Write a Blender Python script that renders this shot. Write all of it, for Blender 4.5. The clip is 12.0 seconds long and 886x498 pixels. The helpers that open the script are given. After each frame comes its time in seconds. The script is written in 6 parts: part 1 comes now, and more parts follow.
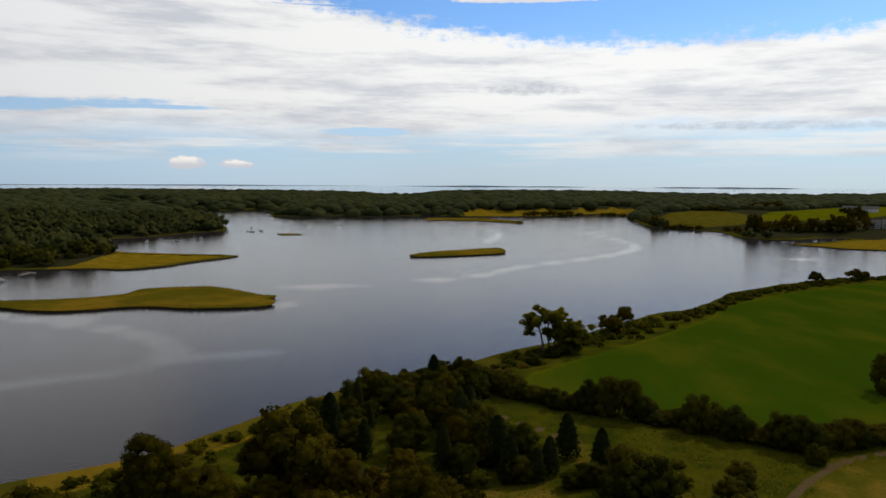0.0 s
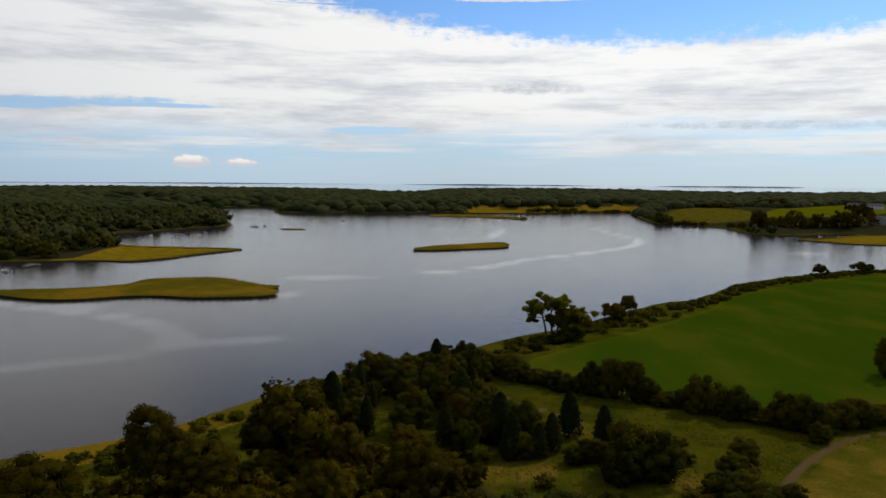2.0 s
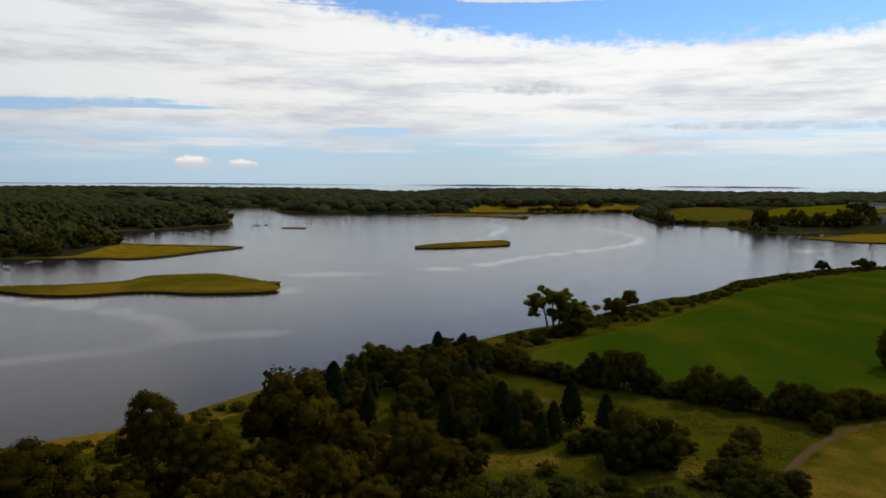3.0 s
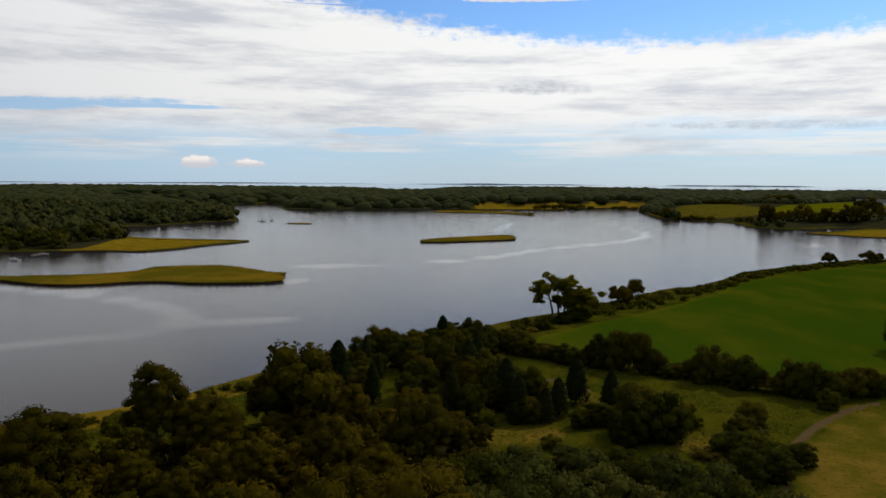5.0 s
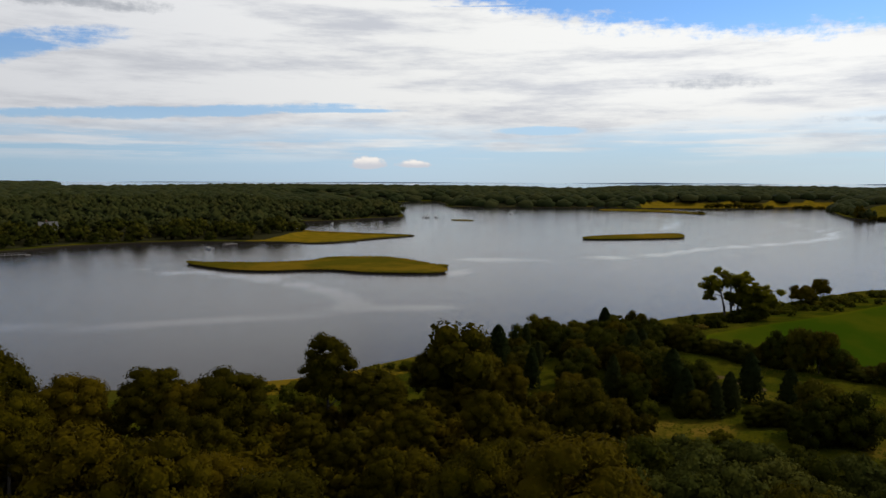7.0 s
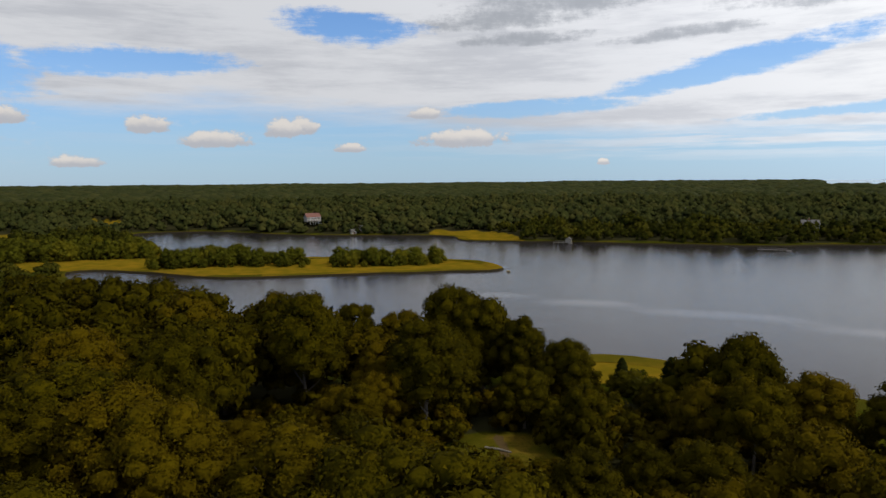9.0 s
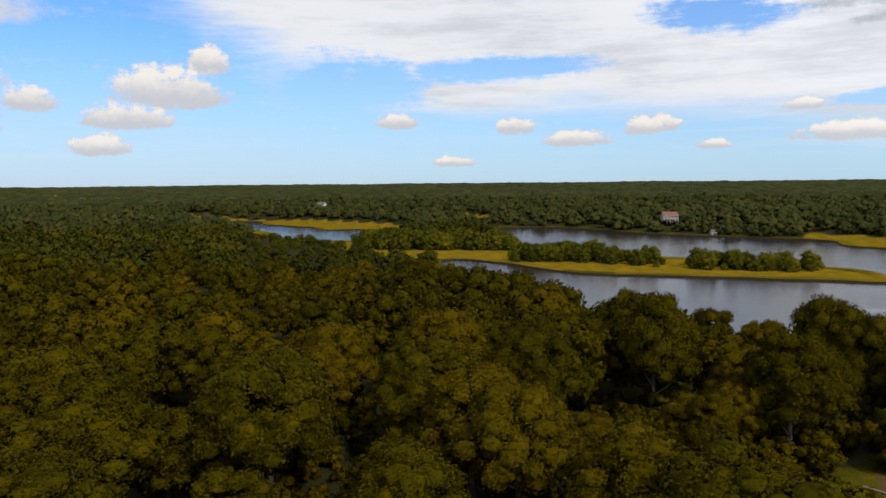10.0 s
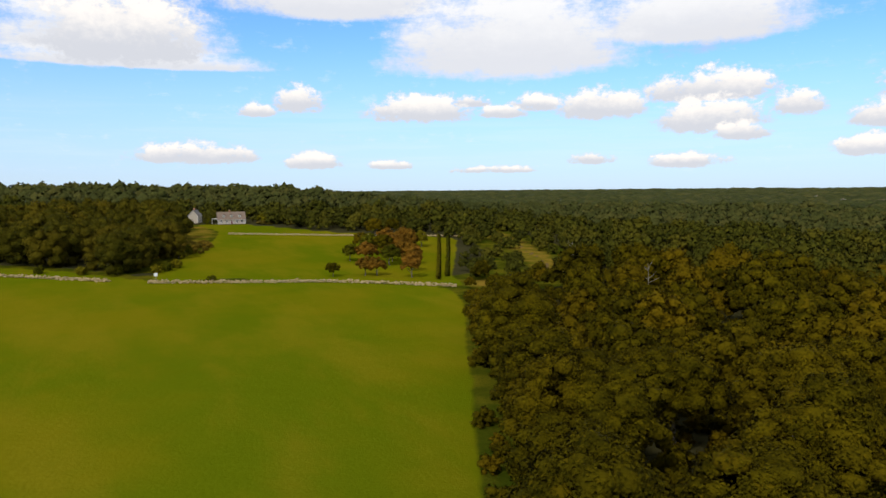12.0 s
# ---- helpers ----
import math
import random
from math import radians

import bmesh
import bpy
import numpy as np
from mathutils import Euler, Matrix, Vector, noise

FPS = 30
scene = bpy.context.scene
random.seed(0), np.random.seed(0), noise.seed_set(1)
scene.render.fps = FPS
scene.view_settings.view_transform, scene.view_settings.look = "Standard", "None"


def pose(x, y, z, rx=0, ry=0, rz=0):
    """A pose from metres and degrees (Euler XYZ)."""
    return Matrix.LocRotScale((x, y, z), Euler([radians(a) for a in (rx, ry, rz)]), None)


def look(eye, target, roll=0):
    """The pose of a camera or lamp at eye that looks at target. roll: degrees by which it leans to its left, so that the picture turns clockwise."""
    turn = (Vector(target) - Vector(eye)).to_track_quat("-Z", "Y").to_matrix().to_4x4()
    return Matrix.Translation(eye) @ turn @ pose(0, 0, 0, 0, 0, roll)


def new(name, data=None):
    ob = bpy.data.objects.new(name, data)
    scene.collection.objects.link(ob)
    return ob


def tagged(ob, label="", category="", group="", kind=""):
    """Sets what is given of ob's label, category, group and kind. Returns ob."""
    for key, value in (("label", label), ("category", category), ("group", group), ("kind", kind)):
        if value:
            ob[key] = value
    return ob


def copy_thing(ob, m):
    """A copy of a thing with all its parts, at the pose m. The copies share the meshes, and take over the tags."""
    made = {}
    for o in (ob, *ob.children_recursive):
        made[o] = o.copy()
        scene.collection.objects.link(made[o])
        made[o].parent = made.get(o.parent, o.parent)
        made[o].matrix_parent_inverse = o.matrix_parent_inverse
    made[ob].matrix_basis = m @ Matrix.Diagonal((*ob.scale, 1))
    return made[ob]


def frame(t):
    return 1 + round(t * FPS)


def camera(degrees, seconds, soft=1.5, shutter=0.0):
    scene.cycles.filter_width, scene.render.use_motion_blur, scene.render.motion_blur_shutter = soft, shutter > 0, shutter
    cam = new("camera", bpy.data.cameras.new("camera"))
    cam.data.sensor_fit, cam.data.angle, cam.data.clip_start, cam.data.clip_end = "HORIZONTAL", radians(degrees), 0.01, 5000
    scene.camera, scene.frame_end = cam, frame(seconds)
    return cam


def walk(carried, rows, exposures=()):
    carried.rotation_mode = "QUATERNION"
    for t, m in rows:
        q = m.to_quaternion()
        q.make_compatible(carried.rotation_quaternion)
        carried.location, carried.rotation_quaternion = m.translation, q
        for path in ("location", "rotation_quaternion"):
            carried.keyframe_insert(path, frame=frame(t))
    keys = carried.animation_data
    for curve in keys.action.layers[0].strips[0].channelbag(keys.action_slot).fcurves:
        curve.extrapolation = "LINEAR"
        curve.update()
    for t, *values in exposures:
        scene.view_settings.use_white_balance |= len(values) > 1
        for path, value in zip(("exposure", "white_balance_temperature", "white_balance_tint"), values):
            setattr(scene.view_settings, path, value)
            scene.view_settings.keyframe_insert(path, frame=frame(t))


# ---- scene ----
cam = camera(63.12, 12.0)
# seconds, x, y, height, heading to the left, tilt, roll
PATH = [
    (0.0, -0.33, 0.81, 49.97, -0.00, -5.27, 0.32),
    (0.5, -0.35, 0.88, 49.04, 0.07, -5.29, 0.37),
    (1.0, -0.33, 0.77, 48.09, 0.15, -5.30, 0.41),
    (1.5, -0.20, 0.57, 47.29, 0.21, -5.33, 0.40),
    (2.0, -0.11, 0.58, 46.33, 0.30, -5.35, 0.41),
    (2.5, -0.08, 0.57, 45.37, 0.39, -5.33, 0.36),
    (3.0, -0.13, 0.50, 44.36, 0.40, -5.29, 0.37),
    (5.0, 0.07, 0.29, 40.61, 0.85, -5.33, 0.36),
    (5.5, 0.08, 0.10, 39.69, 0.89, -5.31, 0.32),
    (6.0, 0.08, 0.01, 38.71, 0.90, -5.33, 0.34),
    (6.5, 0.00, 0.00, 38.00, 2.50, -5.29, 0.30),
    (6.7, 0.00, 0.00, 38.00, 6.24, -5.32, 0.27),
    (8.3, 0.00, 0.00, 38.00, 49.78, -5.45, -0.36),
    (8.5, 0.00, 0.00, 38.00, 55.46, -5.42, -0.45),
    (9.0, 0.00, 0.00, 38.00, 69.42, -5.36, -0.52),
    (9.5, 0.00, 0.00, 38.00, 83.29, -5.24, -0.58),
    (10.0, 0.00, 0.00, 38.00, 97.13, -5.29, -0.54),
    (10.5, 0.00, 0.00, 38.00, 111.09, -5.16, -0.66),
    (11.0, 0.00, 0.00, 38.00, 125.04, -4.99, -0.81),
    (11.5, 0.00, 0.00, 38.00, 138.85, -4.77, -0.37),
    (12.0, 0.00, 0.00, 38.00, 152.62, -4.72, -0.48),
]


def flight_pose(x, y, z, yaw, tilt, roll):
    return pose(x, y, z, 90 + tilt, 0, yaw) @ pose(0, 0, 0, 0, 0, roll)


walk(cam, [(r[0], flight_pose(*r[1:])) for r in PATH],
     exposures=[(0, -1.0), (6.3, -1.0), (8.3, -0.86), (9.0, -0.62), (9.5, -0.40), (10.5, -0.17), (12.0, 0.0)])

# ---------------------------------------------------------------- world and sun
SUN_AZ, SUN_EL = 48.0, 44.0          # degrees to the right of the first heading, and up


class Nodes:
    """Short hand for node trees: every method returns an output socket."""

    def __init__(self, tree):
        self.tree = tree

    def add(self, kind, **props):
        n = self.tree.nodes.new(kind)
        for k, v in props.items():
            setattr(n, k, v)
        return n

    def plug(self, socket, value):
        if isinstance(value, bpy.types.NodeSocket):
            self.tree.links.new(value, socket)
        elif value is not None:
            socket.default_value = value

    def math(self, op, a, b=None, c=None, clamp=False):
        n = self.add("ShaderNodeMath", operation=op, use_clamp=clamp)
        for s, v in zip(n.inputs, (a, b, c)):
            self.plug(s, v)
        return n.outputs[0]

    def ramp(self, x, lo, hi, out_lo=0.0, out_hi=1.0):
        n = self.add("ShaderNodeMapRange", interpolation_type="SMOOTHSTEP")
        for s, v in zip(n.inputs, (x, lo, hi, out_lo, out_hi)):
            self.plug(s, v)
        return n.outputs[0]

    def mix(self, fac, a, b, mode="MIX"):
        n = self.add("ShaderNodeMix", data_type="RGBA", blend_type=mode)
        self.plug(n.inputs[0], fac)
        self.plug(n.inputs[6], a if not isinstance(a, tuple) else (*a, 1))
        self.plug(n.inputs[7], b if not isinstance(b, tuple) else (*b, 1))
        return n.outputs[2]

    def noise(self, vec, scale, detail=4.0, rough=0.55, dims="3D"):
        n = self.add("ShaderNodeTexNoise", noise_dimensions=dims)
        self.plug(n.inputs["Vector"], vec)
        self.plug(n.inputs["Scale"], scale)
        self.plug(n.inputs["Detail"], detail)
        self.plug(n.inputs["Roughness"], rough)
        return n.outputs["Fac"]

    def add_scaled(self, vec, scale):
        n = self.add("ShaderNodeVectorMath", operation="MULTIPLY")
        self.plug(n.inputs[0], vec)
        n.inputs[1].default_value = scale
        return n.outputs[0]

    def xyz(self, x, y, z):
        n = self.add("ShaderNodeCombineXYZ")
        for s, v in zip(n.inputs, (x, y, z)):
            self.plug(s, v)
        return n.outputs[0]


# fair-weather cumulus: heading, height of the base, half width, height (degrees)
CUMULUS_SOUTH = [(-176.0, 10.4, 6.0, 4.6), (-166.8, 5.9, 1.4, 0.9), (-150.5, 6.6, 2.0, 0.8), (-145.5, 6.3, 2.4, 1.1),
                 (-163.6, 6.5, 2.2, 1.8), (-154.3, 5.8, 4.6, 1.9), (-147.8, 5.8, 2.3, 0.9), (-140.4, 5.9, 3.8, 2.0), (-132.4, 6.8, 5.2, 2.1),
                 (-132.3, 4.7, 4.5, 2.3), (-126.6, 5.5, 1.9, 1.7), (-130.4, 3.8, 2.2, 1.2), (-171.3, 2.5, 4.7, 1.4), (-162.5, 2.0, 2.4, 1.1),
                 (-156.8, 1.8, 1.9, 0.6), (-148.5, 1.4, 3.4, 0.5), (-134.0, 1.8, 3.2, 1.0), (-141.1, 2.1, 2.0, 0.8)]
CUMULUS_WEST = [(-117.6, 6.3, 4.5, 2.7), (-114.9, 8.6, 1.7, 1.9), (-120.5, 4.5, 3.2, 1.7), (-122.2, 2.5, 2.2, 1.3), (-96.2, 1.4, 2.0, 0.7),
                (-86.7, 3.0, 2.6, 1.1), (-81.7, 3.8, 1.5, 1.2), (-91.4, 4.0, 1.7, 1.2), (-100.6, 4.5, 1.8, 1.0), (-67.8, 3.0, 4.3, 1.2),
                (-76.7, 2.5, 1.2, 0.6), (-56.9, 1.3, 0.5, 0.4), (-80.3, 4.0, 1.4, 1.1), (-70.7, 5.1, 1.3, 0.7), (-19.4, 1.2, 1.5, 0.8),
                (-16.0, 1.2, 1.6, 0.5), (9.0, 13.7, 9.0, 0.5), (28.0, 14.0, 4.0, 0.4)]
# broad soft masses overhead of the fields
SOFT_MASSES = [(-147.5, 10.0, 10.5, 7.0), (-134.0, 11.4, 8.5, 4.5), (-160.0, 13.6, 10.0, 3.5), (-177.0, 10.0, 8.5, 5.0), (-175.5, 9.1, 10.5, 1.3)]
# thick grey-bottomed masses and blue gaps in the high sheet: heading, height, half width, half height, slant
GREY_MASSES = [(-65.0, 12.4, 9.0, 1.5, 0.03), (-60.0, 13.2, 8.0, 1.4, 0.0), (-63.0, 10.7, 6.0, 0.7, 0.02), (-51.0, 10.6, 7.0, 0.7, 0.06), (-42.0, 12.2, 9.0, 1.0, 0.0), (-132.0, 10.8, 6.0, 1.6, 0.12),
               (25.0, 4.1, 13.0, 0.5, -0.02), (6.5, 7.1, 6.0, 0.7, 0.0)]
GAPS = [(-47.5, 8.3, 11.0, 1.1, 0.19), (-62.0, 5.6, 8.0, 0.7, 0.03), (-76.5, 11.9, 6.0, 1.4, -0.08), (-92.5, 8.7, 8.0, 1.2, 0.03), (-104.0, 7.5, 6.0, 3.0, 0.0), (-25.0, 5.35, 9.0, 0.2, 0.01),
        (-6.0, 3.9, 4.0, 0.35, 0.0), (-34.0, 5.0, 14.0, 0.5, 0.05), (-104.0, 4.2, 9.0, 1.6, 0.0), (14.0, 13.2, 26.0, 0.1, 0.0)]


def patch_group():
    """A ragged patch of sky in heading and height: its mask, and how far up in it a direction lies."""
    group = bpy.data.node_groups.new("sky_patch", "ShaderNodeTree")
    for name in ("az", "el", "rough", "a0", "e0", "w", "h", "slant", "under", "soft"):
        group.interface.new_socket(name, in_out="INPUT", socket_type="NodeSocketFloat")
    for name in ("mask", "shade"):
        group.interface.new_socket(name, in_out="OUTPUT", socket_type="NodeSocketFloat")
    g = Nodes(group)
    gi, go = g.add("NodeGroupInput").outputs, g.add("NodeGroupOutput").inputs
    da = g.math("SUBTRACT", gi["az"], gi["a0"])
    u = g.math("DIVIDE", da, gi["w"])
    v = g.math("DIVIDE", g.math("SUBTRACT", g.math("SUBTRACT", gi["el"], gi["e0"]), g.math("MULTIPLY", da, gi["slant"])), gi["h"])
    below = g.math("MULTIPLY", g.math("MINIMUM", v, 0.0), gi["under"])
    up = g.math("MAXIMUM", v, 0.0)
    dist = g.math("ADD", g.math("MULTIPLY", u, u), g.math("ADD", g.math("MULTIPLY", up, up), g.math("MULTIPLY", below, below)))
    field = g.math("ADD", g.math("SUBTRACT", 0.95, dist), gi["rough"])
    mask = g.ramp(field, 0.0, gi["soft"])
    g.plug(go["mask"], mask)
    g.plug(go["shade"], g.math("MULTIPLY", mask, g.ramp(g.math("ADD", v, g.math("MULTIPLY", gi["rough"], 0.25)), 0.0, 0.7)))
    return group


def make_world():
    world = bpy.data.worlds.new("sky")
    scene.world = world
    world.use_nodes = True
    tree = world.node_tree
    tree.nodes.clear()
    k = Nodes(tree)
    sky = k.add("ShaderNodeTexSky", sky_type="NISHITA", sun_disc=False)
    sky.sun_elevation, sky.sun_rotation = radians(SUN_EL), radians(SUN_AZ)
    sky.air_density, sky.dust_density, sky.ozone_density = 1.0, 0.2, 3.0
    co = k.add("ShaderNodeTexCoord").outputs["Generated"]
    sep = k.add("ShaderNodeSeparateXYZ")
    k.plug(sep.inputs[0], co)
    x, y, z = sep.outputs
    # degrees to the right of the first heading, counted from -75 so that the seam lies behind
    c0, s0 = math.cos(radians(75)), math.sin(radians(75))
    xr = k.math("ADD", k.math("MULTIPLY", x, c0), k.math("MULTIPLY", y, s0))
    yr = k.math("SUBTRACT", k.math("MULTIPLY", y, c0), k.math("MULTIPLY", x, s0))
    az = k.math("SUBTRACT", k.math("MULTIPLY", k.math("ARCTAN2", xr, yr), 57.29578), 75.0)
    el = k.math("MULTIPLY", k.math("ARCSINE", z), 57.29578)
    lift = k.math("ADD", k.math("MAXIMUM", z, 0.0), 0.06)
    layer = k.xyz(k.math("DIVIDE", x, lift), k.math("DIVIDE", y, lift), 0.0)
    n1 = k.noise(k.xyz(k.math("MULTIPLY", az, 0.05), k.math("MULTIPLY", el, 0.36), 3.1), 1.0, 7.0, 0.62)
    n2 = k.noise(layer, 0.9, 8.0, 0.62)
    n3 = k.noise(k.xyz(k.math("MULTIPLY", az, 0.16), k.math("MULTIPLY", el, 0.9), 17.0), 1.0, 8.0, 0.68)
    wisps = k.noise(k.xyz(k.math("MULTIPLY", az, 0.07), k.math("MULTIPLY", el, 1.25), 7.7), 1.0, 6.0, 0.6)
    fine = k.noise(k.xyz(k.math("MULTIPLY", az, 0.36), k.math("MULTIPLY", el, 0.62), 1.3), 1.0, 7.0, 0.6)
    fine2 = k.noise(k.xyz(k.math("MULTIPLY", az, 1.05), k.math("MULTIPLY", el, 1.5), 21.3), 1.0, 6.0, 0.62)
    fine3 = k.noise(k.xyz(k.math("MULTIPLY", az, 2.3), k.math("MULTIPLY", el, 2.9), 31.0), 1.0, 5.0, 0.62)
    lumps = k.math("ADD", k.math("MULTIPLY", k.math("SUBTRACT", fine, 0.5), 3.0), k.math("MULTIPLY", k.math("SUBTRACT", fine2, 0.5), 2.4))
    lumps = k.math("ADD", lumps, k.math("MULTIPLY", k.math("SUBTRACT", fine3, 0.5), 1.3))
    ragged = k.math("ADD", k.math("MULTIPLY", k.math("SUBTRACT", n3, 0.5), 3.2), k.math("MULTIPLY", k.math("SUBTRACT", n1, 0.5), 2.0))
    # the high sheet ahead: its upper edge dips to the right
    edge = k.math("ADD", k.math("SUBTRACT", 11.9, k.math("MULTIPLY", az, 0.124)), k.math("MULTIPLY", k.math("MULTIPLY", az, az), 0.0031))
    edge = k.math("ADD", edge, k.ramp(az, -18.0, -34.0, 0.0, 30.0))
    top = k.ramp(k.math("SUBTRACT", k.math("ADD", edge, k.math("ADD", k.math("MULTIPLY", ragged, 0.8), k.math("MULTIPLY", k.math("SUBTRACT", fine2, 0.5), 2.2))), el), -0.3, 0.9)
    floor = k.ramp(az, -40.0, -95.0, 3.6, 5.6)
    bottom = k.ramp(k.math("SUBTRACT", k.math("ADD", el, k.math("MULTIPLY", k.math("SUBTRACT", n1, 0.5), 5.5)), floor), -1.3, 1.3)
    west = k.ramp(k.math("ADD", az, k.math("ADD", k.math("MULTIPLY", el, 1.6), k.math("MULTIPLY", ragged, 4.0))), -101.0, -90.0)
    sheet = k.math("MULTIPLY", k.math("MULTIPLY", top, bottom), west)
    high = k.math("MULTIPLY", k.ramp(el, 14.0, 24.0), k.ramp(n2, 0.32, 0.50))
    streaks = k.math("MULTIPLY", k.ramp(wisps, 0.40, 0.60), k.math("MULTIPLY", k.ramp(el, 0.9, 2.8), k.ramp(el, 8.0, 4.5)))
    streaks = k.math("MULTIPLY", streaks, k.ramp(az, -80.0, -40.0, 0.10, 0.85))
    cover = k.math("MAXIMUM", k.math("MAXIMUM", sheet, high), streaks)
    group = patch_group()

    def patches(items, rough, under, soft):
        mask = shade = None
        for p in items:
            n_ = k.add("ShaderNodeGroup", node_tree=group)
            p = tuple(map(float, p)) + ((0.0,) if len(p) == 4 else ())
            for s, v in zip(n_.inputs, (az, el, rough, *p, under, soft)):
                k.plug(s, v)
            mask = n_.outputs[0] if mask is None else k.math("MAXIMUM", mask, n_.outputs[0])
            shade = n_.outputs[1] if shade is None else k.math("MAXIMUM", shade, n_.outputs[1])
        return mask, shade

    gap, _ = patches(GAPS, k.math("ADD", k.math("MULTIPLY", ragged, 0.75), k.math("ADD", k.math("MULTIPLY", k.math("SUBTRACT", fine2, 0.5), 1.0), 0.22)), 1.0, 0.8)
    cover = k.math("MULTIPLY", cover, k.math("SUBTRACT", 1.0, k.math("MULTIPLY", gap, 0.92)))
    grey, _ = patches(GREY_MASSES, k.math("ADD", k.math("MULTIPLY", ragged, 0.7), k.math("MULTIPLY", lumps, 0.55)), 1.4, 1.3)
    puff, puff_top = patches(CUMULUS_SOUTH + CUMULUS_WEST, k.math("ADD", k.math("MULTIPLY", lumps, 0.72), 0.16), 2.8, 0.7)
    veil, veil_top = patches(SOFT_MASSES, k.math("ADD", k.math("ADD", k.math("MULTIPLY", ragged, 0.30), 0.25), k.math("MULTIPLY", lumps, 0.30)), 4.0, 0.9)
    scraps = k.math("MULTIPLY", k.ramp(k.math("ADD", k.math("MULTIPLY", n3, 0.6), k.math("MULTIPLY", fine2, 0.4)), 0.53, 0.72), k.math("MULTIPLY", k.ramp(el, 0.8, 2.2), k.ramp(az, -62.0, -95.0, 0.0, 0.42)))
    cover = k.math("MAXIMUM", cover, scraps)
    # colours: white where thin and sunlit, grey where thick
    thick = k.ramp(k.math("ADD", k.math("MULTIPLY", n1, 0.4), k.math("MULTIPLY", k.noise(k.xyz(k.math("MULTIPLY", az, 0.07), k.math("MULTIPLY", el, 0.5), 11.0), 1.0, 8.0, 0.66), 0.6)), 0.44, 0.62)
    bright = k.mix(k.ramp(az, -55.0, -10.0), (0.93, 0.95, 1.0), (0.885, 0.89, 0.88))
    sheet_col = k.mix(k.math("MULTIPLY", thick, k.ramp(az, -55.0, -10.0, 0.45, 0.72)), bright, (0.47, 0.50, 0.58))
    sheet_col = k.mix(k.math("MULTIPLY", grey, 0.85), sheet_col, (0.40, 0.43, 0.49))
    puff_col = k.mix(puff_top, (0.66, 0.68, 0.74), (1.02, 0.97, 0.92))
    haze = k.ramp(el, 13.0, -0.5)
    base = k.mix(1.0, sky.outputs[0], (0.076, 0.100, 0.128), "MULTIPLY")
    base = k.mix(1.0, base, k.mix(k.ramp(az, -20.0, -60.0), (1.0, 1.0, 1.0), (1.18, 1.34, 1.44)), "MULTIPLY")
    base = k.mix(k.math("MULTIPLY", haze, 0.70), base, k.mix(k.ramp(az, -75.0, -130.0), k.mix(k.ramp(az, -30.0, 8.0), (0.53, 0.71, 0.94), (0.555, 0.68, 0.83)), (0.55, 0.645, 0.86)))
    col = k.mix(cover, base, sheet_col)
    col = k.mix(k.math("MULTIPLY", grey, 0.5), col, (0.52, 0.55, 0.60))
    col = k.mix(k.math("MULTIPLY", veil, 0.96), col, k.mix(veil_top, (0.76, 0.765, 0.80), (0.96, 0.95, 0.94)))
    col = k.mix(puff, col, puff_col)
    # brighter towards the sun behind its veil
    towards = k.add("ShaderNodeVectorMath", operation="DOT_PRODUCT")
    k.plug(towards.inputs[0], co)
    towards.inputs[1].default_value = (math.sin(radians(SUN_AZ)) * math.cos(radians(SUN_EL)), math.cos(radians(SUN_AZ)) * math.cos(radians(SUN_EL)), math.sin(radians(SUN_EL)))
    gain = k.ramp(towards.outputs["Value"], -0.4, 0.75, 1.06, 2.15)
    # thin haze dims the low sky under the sun
    gain = k.math("MULTIPLY", gain, k.math("SUBTRACT", 1.0, k.math("MULTIPLY", k.ramp(el, 7.5, 0.5, 0.0, 0.16), k.ramp(az, -22.0, 4.0))))
    # the unseen sky overhead is dimmed to cut fill light and darken the water
    gain = k.math("MULTIPLY", gain, k.ramp(el, 14.5, 29.0, 1.0, 0.36))
    bg = k.add("ShaderNodeBackground")
    k.plug(bg.inputs["Color"], col)
    k.plug(bg.inputs["Strength"], gain)
    k.plug(k.add("ShaderNodeOutputWorld").inputs["Surface"], bg.outputs[0])


make_world()
sun_data = bpy.data.lights.new("sun", "SUN")
sun_data.energy, sun_data.angle, sun_data.color = 2.4, radians(4.0), (1.0, 0.93, 0.80)
sun = new("sun", sun_data)
_a, _e = radians(SUN_AZ), radians(SUN_EL)
sun.matrix_world = look((0, 0, 300), (-math.sin(_a) * math.cos(_e) * 300, -math.cos(_a) * math.cos(_e) * 300, 300 - 300 * math.sin(_e)))


# ---------------------------------------------------------------- materials
def material(name):
    m = bpy.data.materials.new(name)
    m.use_nodes = True
    k = Nodes(m.node_tree)
    b = m.node_tree.nodes["Principled BSDF"]
    return m, k, b


def bump(k, b, height, strength, dist):
    n = k.add("ShaderNodeBump")
    k.plug(n.inputs["Strength"], strength)
    k.plug(n.inputs["Distance"], dist)
    k.plug(n.inputs["Height"], height)
    k.plug(b.inputs["Normal"], n.outputs[0])


def place_of(k):
    return k.add("ShaderNodeNewGeometry").outputs["Position"]


